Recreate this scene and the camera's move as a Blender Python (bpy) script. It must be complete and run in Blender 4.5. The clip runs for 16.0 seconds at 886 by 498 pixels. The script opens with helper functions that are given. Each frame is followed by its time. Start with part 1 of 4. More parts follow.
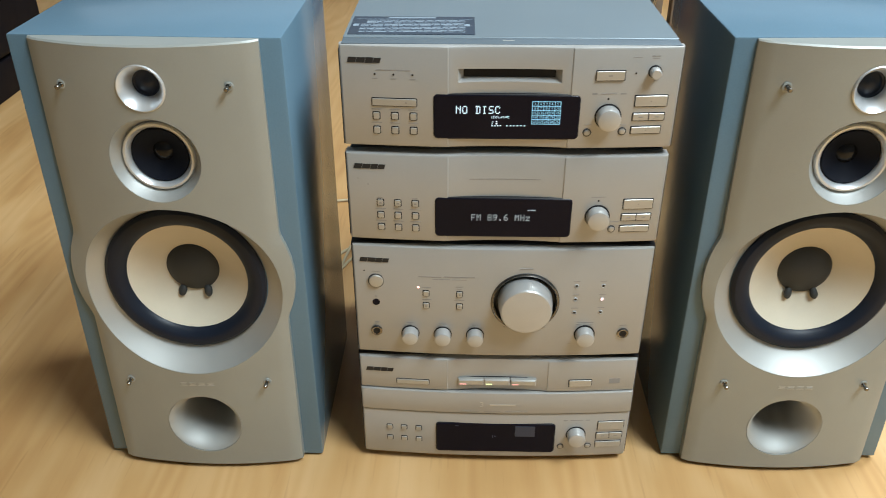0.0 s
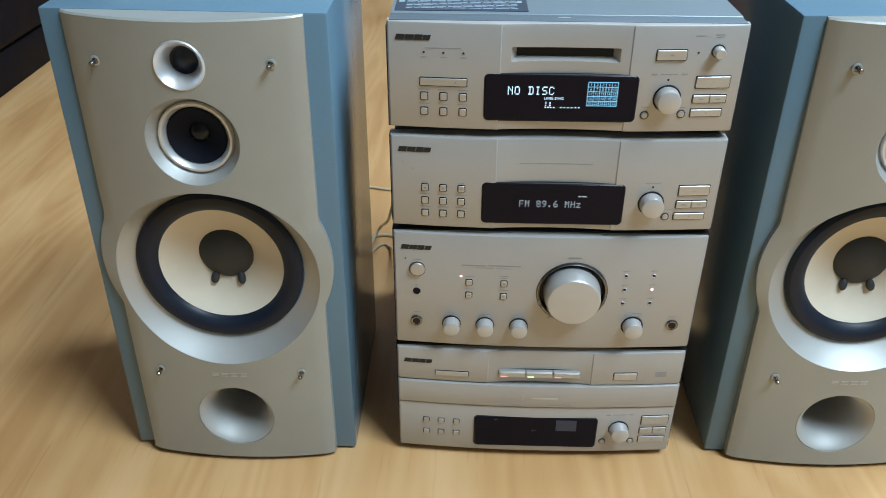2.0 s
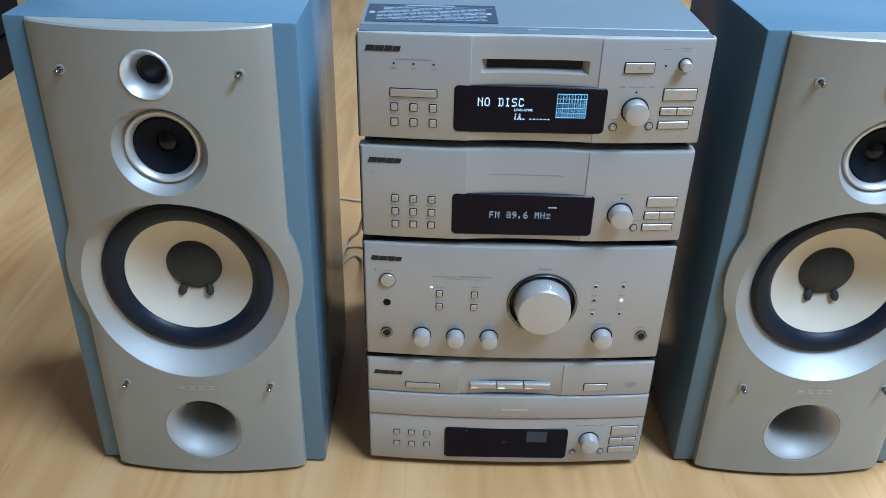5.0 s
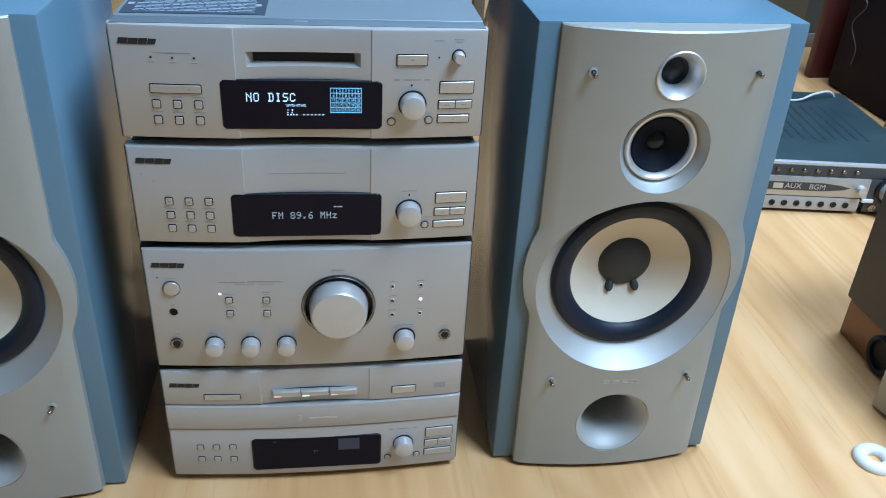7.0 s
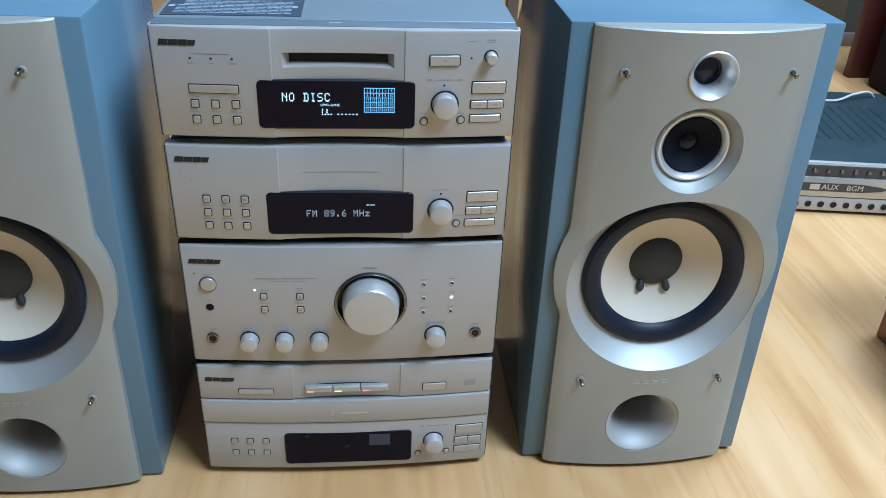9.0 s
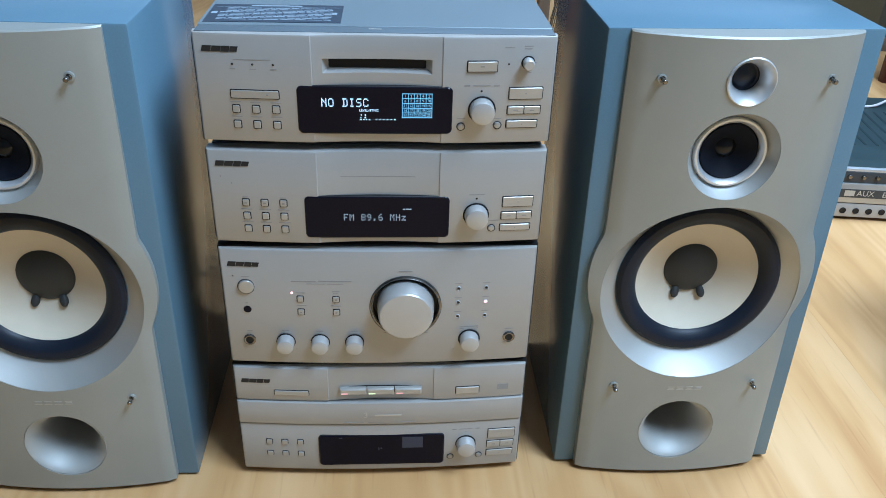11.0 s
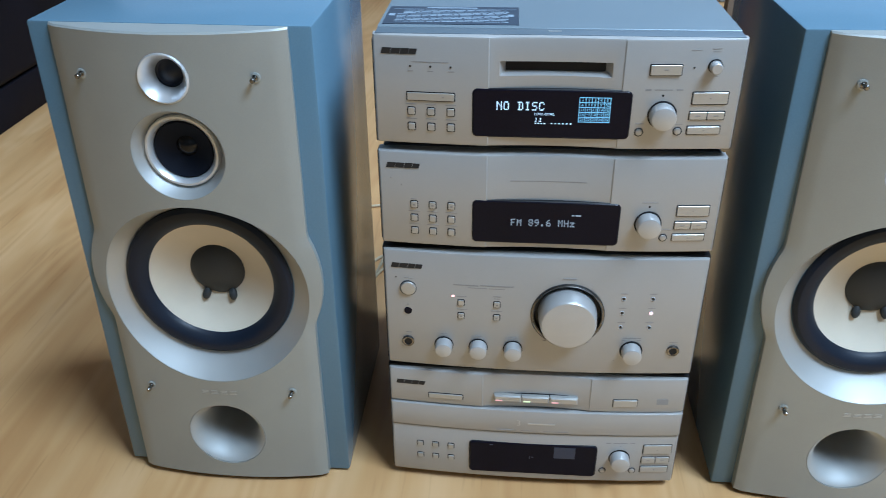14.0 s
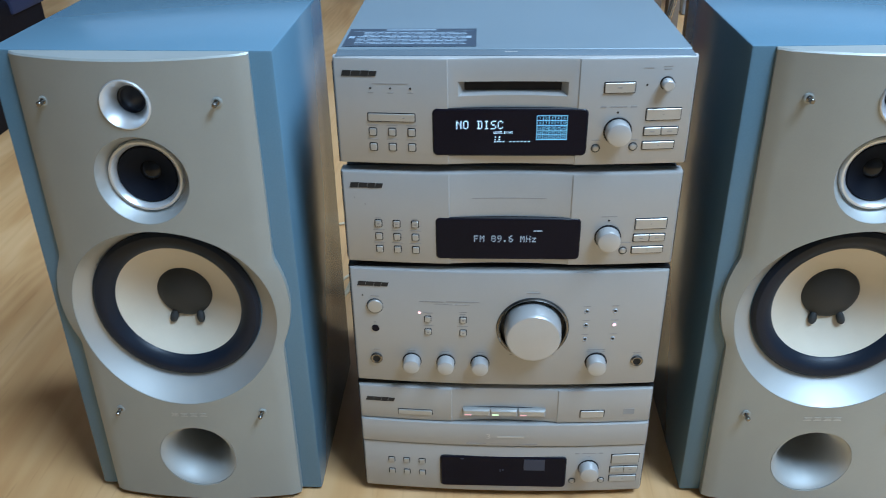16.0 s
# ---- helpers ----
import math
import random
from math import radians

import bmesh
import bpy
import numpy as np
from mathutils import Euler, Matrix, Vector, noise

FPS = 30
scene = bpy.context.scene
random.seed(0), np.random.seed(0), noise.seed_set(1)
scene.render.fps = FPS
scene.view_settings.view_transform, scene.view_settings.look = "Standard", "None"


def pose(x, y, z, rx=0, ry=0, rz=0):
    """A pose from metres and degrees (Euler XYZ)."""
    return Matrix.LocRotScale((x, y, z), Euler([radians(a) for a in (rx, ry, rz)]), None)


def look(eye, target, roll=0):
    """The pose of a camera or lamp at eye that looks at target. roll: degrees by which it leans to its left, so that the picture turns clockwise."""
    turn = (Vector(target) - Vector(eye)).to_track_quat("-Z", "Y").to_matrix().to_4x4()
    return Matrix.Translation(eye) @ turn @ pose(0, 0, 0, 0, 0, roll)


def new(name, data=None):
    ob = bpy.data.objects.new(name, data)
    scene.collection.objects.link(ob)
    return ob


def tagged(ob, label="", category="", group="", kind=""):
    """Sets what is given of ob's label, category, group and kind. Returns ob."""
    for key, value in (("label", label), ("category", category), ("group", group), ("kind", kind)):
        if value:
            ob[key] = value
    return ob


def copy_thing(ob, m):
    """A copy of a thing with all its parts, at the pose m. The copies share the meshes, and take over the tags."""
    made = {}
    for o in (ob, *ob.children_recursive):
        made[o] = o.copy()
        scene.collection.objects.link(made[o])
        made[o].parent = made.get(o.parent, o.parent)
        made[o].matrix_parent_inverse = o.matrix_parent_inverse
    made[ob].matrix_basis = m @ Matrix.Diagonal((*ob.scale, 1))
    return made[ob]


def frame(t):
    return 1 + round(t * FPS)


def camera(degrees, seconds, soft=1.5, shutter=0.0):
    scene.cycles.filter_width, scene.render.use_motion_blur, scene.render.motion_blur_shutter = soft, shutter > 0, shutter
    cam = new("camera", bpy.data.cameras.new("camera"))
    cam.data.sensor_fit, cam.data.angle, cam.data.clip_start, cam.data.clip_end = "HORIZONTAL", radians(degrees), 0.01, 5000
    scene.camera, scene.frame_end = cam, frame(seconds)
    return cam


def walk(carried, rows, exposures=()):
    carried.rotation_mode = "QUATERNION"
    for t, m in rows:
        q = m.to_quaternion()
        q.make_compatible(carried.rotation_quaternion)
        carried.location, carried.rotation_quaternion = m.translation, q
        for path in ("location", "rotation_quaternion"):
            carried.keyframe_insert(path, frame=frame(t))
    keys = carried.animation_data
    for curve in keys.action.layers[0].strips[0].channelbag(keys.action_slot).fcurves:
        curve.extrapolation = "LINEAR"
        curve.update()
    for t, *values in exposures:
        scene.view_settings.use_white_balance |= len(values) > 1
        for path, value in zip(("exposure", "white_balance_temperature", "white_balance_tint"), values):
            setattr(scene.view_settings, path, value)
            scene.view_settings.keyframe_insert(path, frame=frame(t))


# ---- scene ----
cam = camera(56.7, 16.0, 0.55, 0.5)
PATH = [
    (0, (-0.035, -0.6, 0.602), (-0.08, 1.117, -0.424), -0.1),
    (0.5, (-0.056, -0.59, 0.593), (-0.117, 1.121, -0.44), -0.0),
    (1, (-0.079, -0.584, 0.587), (-0.15, 1.122, -0.454), 0.1),
    (1.5, (-0.079, -0.58, 0.586), (-0.142, 1.122, -0.462), 0.1),
    (2, (-0.071, -0.579, 0.586), (-0.12, 1.125, -0.46), 0.2),
    (2.5, (-0.068, -0.577, 0.585), (-0.081, 1.129, -0.457), 0.9),
    (3, (-0.071, -0.581, 0.588), (-0.08, 1.134, -0.439), 1.0),
    (5.5, (-0.069, -0.576, 0.584), (-0.022, 1.146, -0.432), 1.7),
    (6, (-0.027, -0.56, 0.581), (0.279, 1.161, -0.39), 5.9),
    (6.5, (0.012, -0.56, 0.574), (0.337, 1.151, -0.409), 5.4),
    (7, (0.018, -0.564, 0.575), (0.282, 1.144, -0.433), 3.4),
    (7.5, (0.02, -0.57, 0.58), (0.244, 1.138, -0.437), 2.7),
    (8, (0.022, -0.572, 0.579), (0.23, 1.14, -0.435), 2.6),
    (8.5, (0.02, -0.57, 0.577), (0.219, 1.143, -0.435), 2.6),
    (11, (0.01, -0.574, 0.579), (0.134, 1.152, -0.424), 1.9),
    (11.5, (0.001, -0.573, 0.581), (0.086, 1.149, -0.434), 1.3),
    (12, (-0.012, -0.576, 0.589), (-0.121, 1.147, -0.419), -1.9),
    (12.5, (-0.029, -0.574, 0.584), (-0.195, 1.143, -0.428), -2.1),
    (13, (-0.037, -0.583, 0.587), (-0.258, 1.142, -0.401), -1.9),
    (13.5, (-0.041, -0.574, 0.576), (-0.241, 1.146, -0.424), -1.0),
    (14, (-0.032, -0.563, 0.576), (-0.18, 1.161, -0.427), -0.6),
    (14.5, (-0.026, -0.566, 0.584), (-0.108, 1.181, -0.386), 0.2),
    (15, (-0.002, -0.566, 0.595), (-0.018, 1.199, -0.347), -0.2),
    (15.5, (-0.01, -0.566, 0.592), (-0.06, 1.184, -0.373), -1.1),
    (16, (-0.023, -0.569, 0.583), (-0.112, 1.175, -0.392), -1.0),
]
EXPOSURE = [(0, 0.03, 6250, 4), (1.5, 0.03, 5950, 5), (2, -0.01, 5600, 3), (2.5, -0.03, 5150, 2), (3, -0.03, 5000, 3), (5.5, -0.05, 4940, 6), (7, -0.06, 4900, 5), (8.5, -0.06, 4950, 5), (11, -0.04, 4970, 4), (12.5, -0.04, 5000, 4), (13.5, -0.04, 5060, 5), (15, -0.04, 4800, 3), (16, -0.04, 4850, 3)]
walk(cam, [(t, look(eye, target, roll)) for t, eye, target, roll in PATH], EXPOSURE)

# ---- light ----
world = bpy.data.worlds.new("world")
scene.world = world
world.use_nodes = True
world.node_tree.nodes["Background"].inputs[0].default_value = (0.75, 0.87, 1.0, 1)
world.node_tree.nodes["Background"].inputs[1].default_value = 0.045


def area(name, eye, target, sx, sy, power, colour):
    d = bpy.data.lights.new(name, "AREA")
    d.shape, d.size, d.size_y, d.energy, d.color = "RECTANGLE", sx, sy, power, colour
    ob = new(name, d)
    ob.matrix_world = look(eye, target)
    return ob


area("ceiling_lamp", (1.26, -0.98, 2.64), (1.05, -0.8, 0), 1.05, 1.05, 116, (0.845, 0.918, 0.972))
# Added fill with no known source: brightens the tops and the floor behind.
area("ceiling_tube", (1.05, 0.6, 2.64), (0.95, 0.55, 0), 0.5, 1.3, 58, (0.82, 0.90, 0.985))
# Unseen fill sheet before the windowless north wall, softens shade on the left.
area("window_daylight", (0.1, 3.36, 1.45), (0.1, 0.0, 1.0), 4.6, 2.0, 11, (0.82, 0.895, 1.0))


# ---- materials ----
def nodes(name):
    m = bpy.data.materials.new(name)
    m.use_nodes = True
    return m, m.node_tree.nodes, m.node_tree.links, m.node_tree.nodes["Principled BSDF"]


def coords(n, l, scale=(1, 1, 1), space="Object"):
    c, p = n.new("ShaderNodeTexCoord"), n.new("ShaderNodeMapping")
    p.inputs["Scale"].default_value = scale
    l.new(c.outputs[space], p.inputs["Vector"])
    return p.outputs["Vector"]


def noise_tex(n, l, vec, scale, detail=3.0, rough=0.55, warp=0.0):
    t = n.new("ShaderNodeTexNoise")
    t.inputs["Scale"].default_value, t.inputs["Detail"].default_value = scale, detail
    t.inputs["Roughness"].default_value, t.inputs["Distortion"].default_value = rough, warp
    l.new(vec, t.inputs["Vector"])
    return t.outputs["Fac"]


def ramp(n, l, fac, stops):
    r = n.new("ShaderNodeValToRGB")
    e = r.color_ramp.elements
    while len(e) < len(stops):
        e.new(0.5)
    for k, (at, col) in zip(e, stops):
        k.position, k.color = at, (*col, 1)
    l.new(fac, r.inputs["Fac"])
    return r.outputs["Color"]


def spread(n, l, fac, lo, hi):
    r = n.new("ShaderNodeMapRange")
    r.inputs["To Min"].default_value, r.inputs["To Max"].default_value = lo, hi
    r.inputs["From Min"].default_value, r.inputs["From Max"].default_value = 0.3, 0.7
    l.new(fac, r.inputs["Value"])
    return r.outputs["Result"]


def bump(n, l, b, fac, strength, dist=0.001):
    k = n.new("ShaderNodeBump")
    k.inputs["Strength"].default_value, k.inputs["Distance"].default_value = strength, dist
    l.new(fac, k.inputs["Height"])
    l.new(k.outputs["Normal"], b.inputs["Normal"])


def surface(name, colour, rough, metal=0.0, vary=0.06, big=9.0, fine=900.0, relief=0.05, coat=0.0, stretch=(1, 1, 1)):
    """A worn, slightly uneven surface: blotches, fine grain, uneven gloss."""
    m, n, l, b = nodes(name)
    vec = coords(n, l, stretch)
    lo = tuple(max(0, c * (1 - vary)) for c in colour)
    hi = tuple(min(1, c * (1 + vary)) for c in colour)
    large, small = noise_tex(n, l, vec, big, 4), noise_tex(n, l, vec, fine, 2)
    mix = n.new("ShaderNodeMix")
    mix.inputs[0].default_value = 0.4
    l.new(large, mix.inputs[2])
    l.new(small, mix.inputs[3])
    l.new(ramp(n, l, mix.outputs[0], [(0.35, lo), (0.65, hi)]), b.inputs["Base Color"])
    l.new(spread(n, l, large, rough * 0.88, min(1, rough * 1.12)), b.inputs["Roughness"])
    b.inputs["Metallic"].default_value = metal
    b.inputs["Coat Weight"].default_value = coat
    if relief:
        bump(n, l, b, small, relief, 0.0006)
    return m


def glow(name, colour, strength):
    m, n, l, b = nodes(name)
    b.inputs["Base Color"].default_value = (*[c * 0.3 for c in colour], 1)
    b.inputs["Emission Color"].default_value = (*colour, 1)
    b.inputs["Emission Strength"].default_value = strength
    return m


SILVER = surface("champagne_silver_paint", (0.418, 0.412, 0.396), 0.34, 0.24, 0.05, 14, 1600, 0.06)
SILVER_EDGE = surface("polished_silver", (0.70, 0.73, 0.76), 0.36, 0.6, 0.04, 30, 1500, 0.03)
KNOB = surface("satin_silver_knob", (0.52, 0.52, 0.51), 0.36, 0.4, 0.05, 40, 1800, 0.05)
BUTTON = surface("silver_button", (0.47, 0.465, 0.44), 0.35, 0.5, 0.04, 60, 1500, 0.03)
BAFFLE = surface("brushed_champagne_baffle", (0.340, 0.353, 0.330), 0.36, 0.24, 0.06, 12, 1500, 0.06)
CAB = surface("blue_grey_vinyl", (0.134, 0.218, 0.288), 0.20, 0.05, 0.05, 7, 700, 0.0)
TOPMETAL = surface("grey_painted_steel", (0.20, 0.245, 0.275), 0.38, 0.25, 0.06, 8, 1200, 0.1)
STRIP = surface("slate_grey_plastic", (0.125, 0.155, 0.18), 0.5, 0.1, 0.06, 12, 1200, 0.05)
DARKMETAL = surface("dark_grey_steel", (0.06, 0.063, 0.066), 0.5, 0.2, 0.1, 15, 900, 0.08)
BLACK = surface("black_plastic", (0.012, 0.012, 0.013), 0.45, 0, 0.2, 20, 900, 0.05)
RUBBER = surface("black_rubber", (0.008, 0.013, 0.025), 0.45, 0, 0.15, 25, 800, 0.05)
CAP = surface("dark_grey_dust_cap", (0.028, 0.031, 0.032), 0.6, 0, 0.12, 60, 2500, 0.15)
FLARE = surface("satin_silver_flare", (0.50, 0.51, 0.495), 0.54, 0.65, 0.04, 20, 1500, 0.04)
PORT_SILVER = surface("matt_silver_port", (0.47, 0.48, 0.465), 0.68, 0.5, 0.04, 20, 1500, 0.04)
# Dark olive that stands in for the shade deep inside the silver port.
PORT_SHADE = surface("olive_port_shade", (0.085, 0.085, 0.07), 0.6, 0, 0.1, 30, 900, 0.05)
PEG = surface("dull_metal_peg", (0.25, 0.24, 0.225), 0.25, 1.0, 0.1, 90, 900, 0.0)
CONE = surface("cream_woven_cone", (0.66, 0.605, 0.485), 0.6, 0, 0.05, 30, 2200, 0.2)
MIDCONE = surface("charcoal_cone", (0.007, 0.009, 0.016), 0.55, 0, 0.15, 60, 1500, 0.05)
CHROME = surface("chrome_pin", (0.6, 0.58, 0.54), 0.2, 1.0, 0.05, 80, 900, 0.0)
GLASS = surface("smoked_display_window", (0.005, 0.005, 0.012), 0.16, 0, 0.2, 20, 500, 0.0)
NAVY_DOME = surface("dark_blue_dome", (0.010, 0.016, 0.034), 0.4, 0, 0.12, 60, 900, 0.0)
DOME = surface("glossy_black_dome", (0.010, 0.011, 0.014), 0.10, 0, 0.1, 60, 900, 0.0)
for dull in (MIDCONE, RUBBER, BLACK):
    dull.node_tree.nodes["Principled BSDF"].inputs["Specular IOR Level"].default_value = 0.3
MIDCONE.node_tree.nodes["Principled BSDF"].inputs["Specular IOR Level"].default_value = 0.12
CAB.node_tree.nodes["Principled BSDF"].inputs["Specular IOR Level"].default_value = 0.38
GLASS.node_tree.nodes["Principled BSDF"].inputs["Specular IOR Level"].default_value = 0.14
DOME.node_tree.nodes["Principled BSDF"].inputs["Specular IOR Level"].default_value = 0.3
PRINT = surface("grey_print", (0.30, 0.295, 0.285), 0.6, 0, 0.1, 80, 900, 0.0)
BADGE = surface("black_badge", (0.014, 0.014, 0.015), 0.6, 0, 0.1, 80, 900, 0.0)
PALE = surface("pale_emboss", (0.58, 0.58, 0.55), 0.35, 0.5, 0.05, 80, 900, 0.0)
STICKER = surface("dark_label_film", (0.035, 0.05, 0.075), 0.35, 0, 0.15, 60, 900, 0.0)
STICKER_INK = surface("white_label_ink", (0.27, 0.33, 0.39), 0.5, 0, 0.1, 200, 900, 0.0)
GLOW_TEXT = glow("display_segments", (0.72, 0.88, 1.0), 1.15)
GLOW_GRID = glow("display_grid", (0.35, 0.72, 0.95), 0.75)
GLOW_DIM = glow("display_segments_dim", (0.72, 0.80, 0.9), 0.31)
GLOW_GHOST = glow("display_ghost", (0.10, 0.12, 0.19), 0.05)
LED_RED = glow("red_led", (1.0, 0.48, 0.42), 0.8)
LED_WARM = glow("warm_led", (1.0, 0.50, 0.45), 2.4)
LED_LIME = glow("lime_led", (0.88, 1.0, 0.50), 1.0)
DARK_LED = surface("dark_led", (0.03, 0.025, 0.022), 0.25, 0, 0.1, 80, 900, 0)


def wood_floor():
    m, n, l, b = nodes("honey_wood_effect")
    info = n.new("ShaderNodeObjectInfo")
    geo = n.new("ShaderNodeNewGeometry")
    shift = n.new("ShaderNodeVectorMath")
    shift.operation = "MULTIPLY_ADD"
    comb = n.new("ShaderNodeCombineXYZ")
    for k, a in zip(("X", "Y", "Z"), (3.0, 17.0, 5.0)):
        s = n.new("ShaderNodeMath")
        s.operation = "MULTIPLY"
        s.inputs[1].default_value = a
        l.new(info.outputs["Random"], s.inputs[0])
        l.new(s.outputs[0], comb.inputs[k])
    shift.inputs[1].default_value = (1, 1, 1)
    l.new(geo.outputs["Position"], shift.inputs[0])
    l.new(comb.outputs[0], shift.inputs[2])

    def mapped(sc):
        p = n.new("ShaderNodeMapping")
        p.inputs["Scale"].default_value = sc
        l.new(shift.outputs[0], p.inputs["Vector"])
        return p.outputs["Vector"]
    swirl = noise_tex(n, l, mapped((5.5, 1.1, 1)), 1.6, 3, 0.5, 0.9)
    grain = noise_tex(n, l, mapped((120, 5, 1)), 1.0, 4, 0.6, 0.4)
    streak = noise_tex(n, l, mapped((34, 2.2, 1)), 1.0, 3, 0.55, 0.8)
    # cathedral figure: contour lines of a long, slow swell
    swell = noise_tex(n, l, mapped((4.2, 0.55, 1)), 1.7, 2, 0.45, 0.5)
    times = n.new("ShaderNodeMath")
    times.operation = "MULTIPLY"
    times.inputs[1].default_value = 95.0
    l.new(swell, times.inputs[0])
    wave = n.new("ShaderNodeMath")
    wave.operation = "SINE"
    l.new(times.outputs[0], wave.inputs[0])

    def blend(fac, p, q):
        k = n.new("ShaderNodeMix")
        k.inputs[0].default_value = fac
        l.new(p, k.inputs[2])
        l.new(q, k.inputs[3])
        return k.outputs[0]
    figure = n.new("ShaderNodeMapRange")
    figure.inputs["From Min"].default_value, figure.inputs["From Max"].default_value = -1.0, 1.0
    l.new(wave.outputs[0], figure.inputs["Value"])
    c = blend(0.09, blend(0.12, blend(0.10, swirl, figure.outputs["Result"]), streak), grain)
    col = ramp(n, l, c, [(0.30, (0.48, 0.250, 0.088)), (0.5, (0.61, 0.361, 0.145)), (0.70, (0.71, 0.458, 0.218))])
    pore = noise_tex(n, l, mapped((170, 9, 1)), 1.0, 2, 0.5, 0.2)
    veil = n.new("ShaderNodeMix")
    veil.data_type = "RGBA"
    veil.blend_type = "MULTIPLY"
    l.new(ramp(n, l, pore, [(0.62, (0, 0, 0)), (0.74, (0.25, 0.25, 0.25))]), veil.inputs[0])
    l.new(col, veil.inputs[6])
    veil.inputs[7].default_value = (0.55, 0.42, 0.30, 1)
    col = veil.outputs[2]
    hsv = n.new("ShaderNodeHueSaturation")
    hsv.inputs["Value"].default_value = 1.0
    l.new(spread(n, l, info.outputs["Random"], 0.95, 1.05), hsv.inputs["Value"])
    l.new(col, hsv.inputs["Color"])
    l.new(hsv.outputs["Color"], b.inputs["Base Color"])
    l.new(spread(n, l, swirl, 0.36, 0.48), b.inputs["Roughness"])
    bump(n, l, b, grain, 0.06, 0.0008)
    return m


WOOD = wood_floor()
JOINT = surface("sheet_joint", (0.70, 0.55, 0.33), 0.6, 0, 0.2, 30, 400, 0.1)
# Unseen walls, kept dark so that less light bounces into the shade.
PLASTER = surface("dark_unseen_wall", (0.13, 0.137, 0.14), 0.85, 0, 0.05, 3, 300, 0.2)
CEILING = surface("white_ceiling", (0.66, 0.68, 0.68), 0.9, 0, 0.03, 3, 300, 0.2)


# ---- mesh helpers ----
def finish(name, bm, material, smooth=True):
    bmesh.ops.recalc_face_normals(bm, faces=bm.faces)
    me = bpy.data.meshes.new(name)
    bm.to_mesh(me)
    bm.free()
    me.materials.append(material)
    if smooth:
        me.polygons.foreach_set("use_smooth", [True] * len(me.polygons))
        me.set_sharp_from_angle(angle=radians(32))
    return me


def part(name, bm, material, parent, label=""):
    ob = new(name, finish(name, bm, material))
    ob.parent = parent
    if label:
        ob["label"] = label
    if name in ("panel_print", "display_ghost", "level_meter", "key_mark", "printing", "maker_badge", "maker_emboss", "inlay_print"):
        ob["kind"] = "stuff"
    return ob


def thing(name, at, label, category, group="", turn=0, kind=""):
    ob = new(name)
    ob.empty_display_size = 0.05
    ob.matrix_world = pose(*at, 0, 0, turn)
    return tagged(ob, label, category, group, kind)


def box(x0, x1, y0, y1, z0, z1, r=0.0, seg=2, bm=None):
    own = bm is None
    bm = bm or bmesh.new()
    made = bmesh.ops.create_cube(bm, size=1)["verts"]
    for v in made:
        v.co = Vector(((x0 + x1) / 2 + v.co.x * (x1 - x0), (y0 + y1) / 2 + v.co.y * (y1 - y0), (z0 + z1) / 2 + v.co.z * (z1 - z0)))
    if r:
        edges = list({e for v in made for e in v.link_edges})
        bmesh.ops.bevel(bm, geom=edges, offset=r, segments=seg, profile=0.5, affect="EDGES")
    return bm


def lathe(profile, x=0.0, z=0.0, y=0.0, seg=48, bm=None, close=True):
    """A turned form about the y axis: profile of (radius, y), front first."""
    bm = bm or bmesh.new()
    rows = []
    for r, py in profile:
        if r < 1e-6:
            rows.append([bm.verts.new((x, y + py, z))])
        else:
            rows.append([bm.verts.new((x + r * math.cos(2 * math.pi * k / seg), y + py, z + r * math.sin(2 * math.pi * k / seg))) for k in range(seg)])
    for a, b in zip(rows, rows[1:]):
        for k in range(seg):
            j = (k + 1) % seg
            if len(a) == 1:
                bm.faces.new((a[0], b[k], b[j]))
            elif len(b) == 1:
                bm.faces.new((a[k], b[0], a[j]))
            else:
                bm.faces.new((a[k], b[k], b[j], a[j]))
    if close:
        for row in (rows[0], rows[-1]):
            if len(row) > 1:
                bm.faces.new(row)
    return bm


def loft(loops, bm=None, caps=True):
    """Skins closed loops of equal length; caps the two ends."""
    bm = bm or bmesh.new()
    rows = [[bm.verts.new(p) for p in loop] for loop in loops]
    for a, b in zip(rows, rows[1:]):
        for k in range(len(a)):
            j = (k + 1) % len(a)
            bm.faces.new((a[k], b[k], b[j], a[j]))
    if caps:
        bm.faces.new(rows[0])
        bm.faces.new(rows[-1])
    return bm


def rounded(x0, x1, z0, z1, r, seg=5):
    """A rounded rectangle in x and z."""
    out = []
    for cx, cz, a0 in ((x1 - r, z1 - r, 0), (x0 + r, z1 - r, 90), (x0 + r, z0 + r, 180), (x1 - r, z0 + r, 270)):
        for k in range(seg + 1):
            a = radians(a0 + 90 * k / seg)
            out.append((cx + r * math.cos(a), cz + r * math.sin(a)))
    return out


def slab(x0, x1, z0, z1, front, back, r=0.001, edge=0.0006):
    """An upright plate with rounded corners and a softened front edge."""
    outer, inner = rounded(x0, x1, z0, z1, r), rounded(x0 + edge, x1 - edge, z0 + edge, z1 - edge, max(r - edge, 0.0002))
    return loft([[(x, back, z) for x, z in outer], [(x, front + edge, z) for x, z in outer], [(x, front, z) for x, z in inner]])


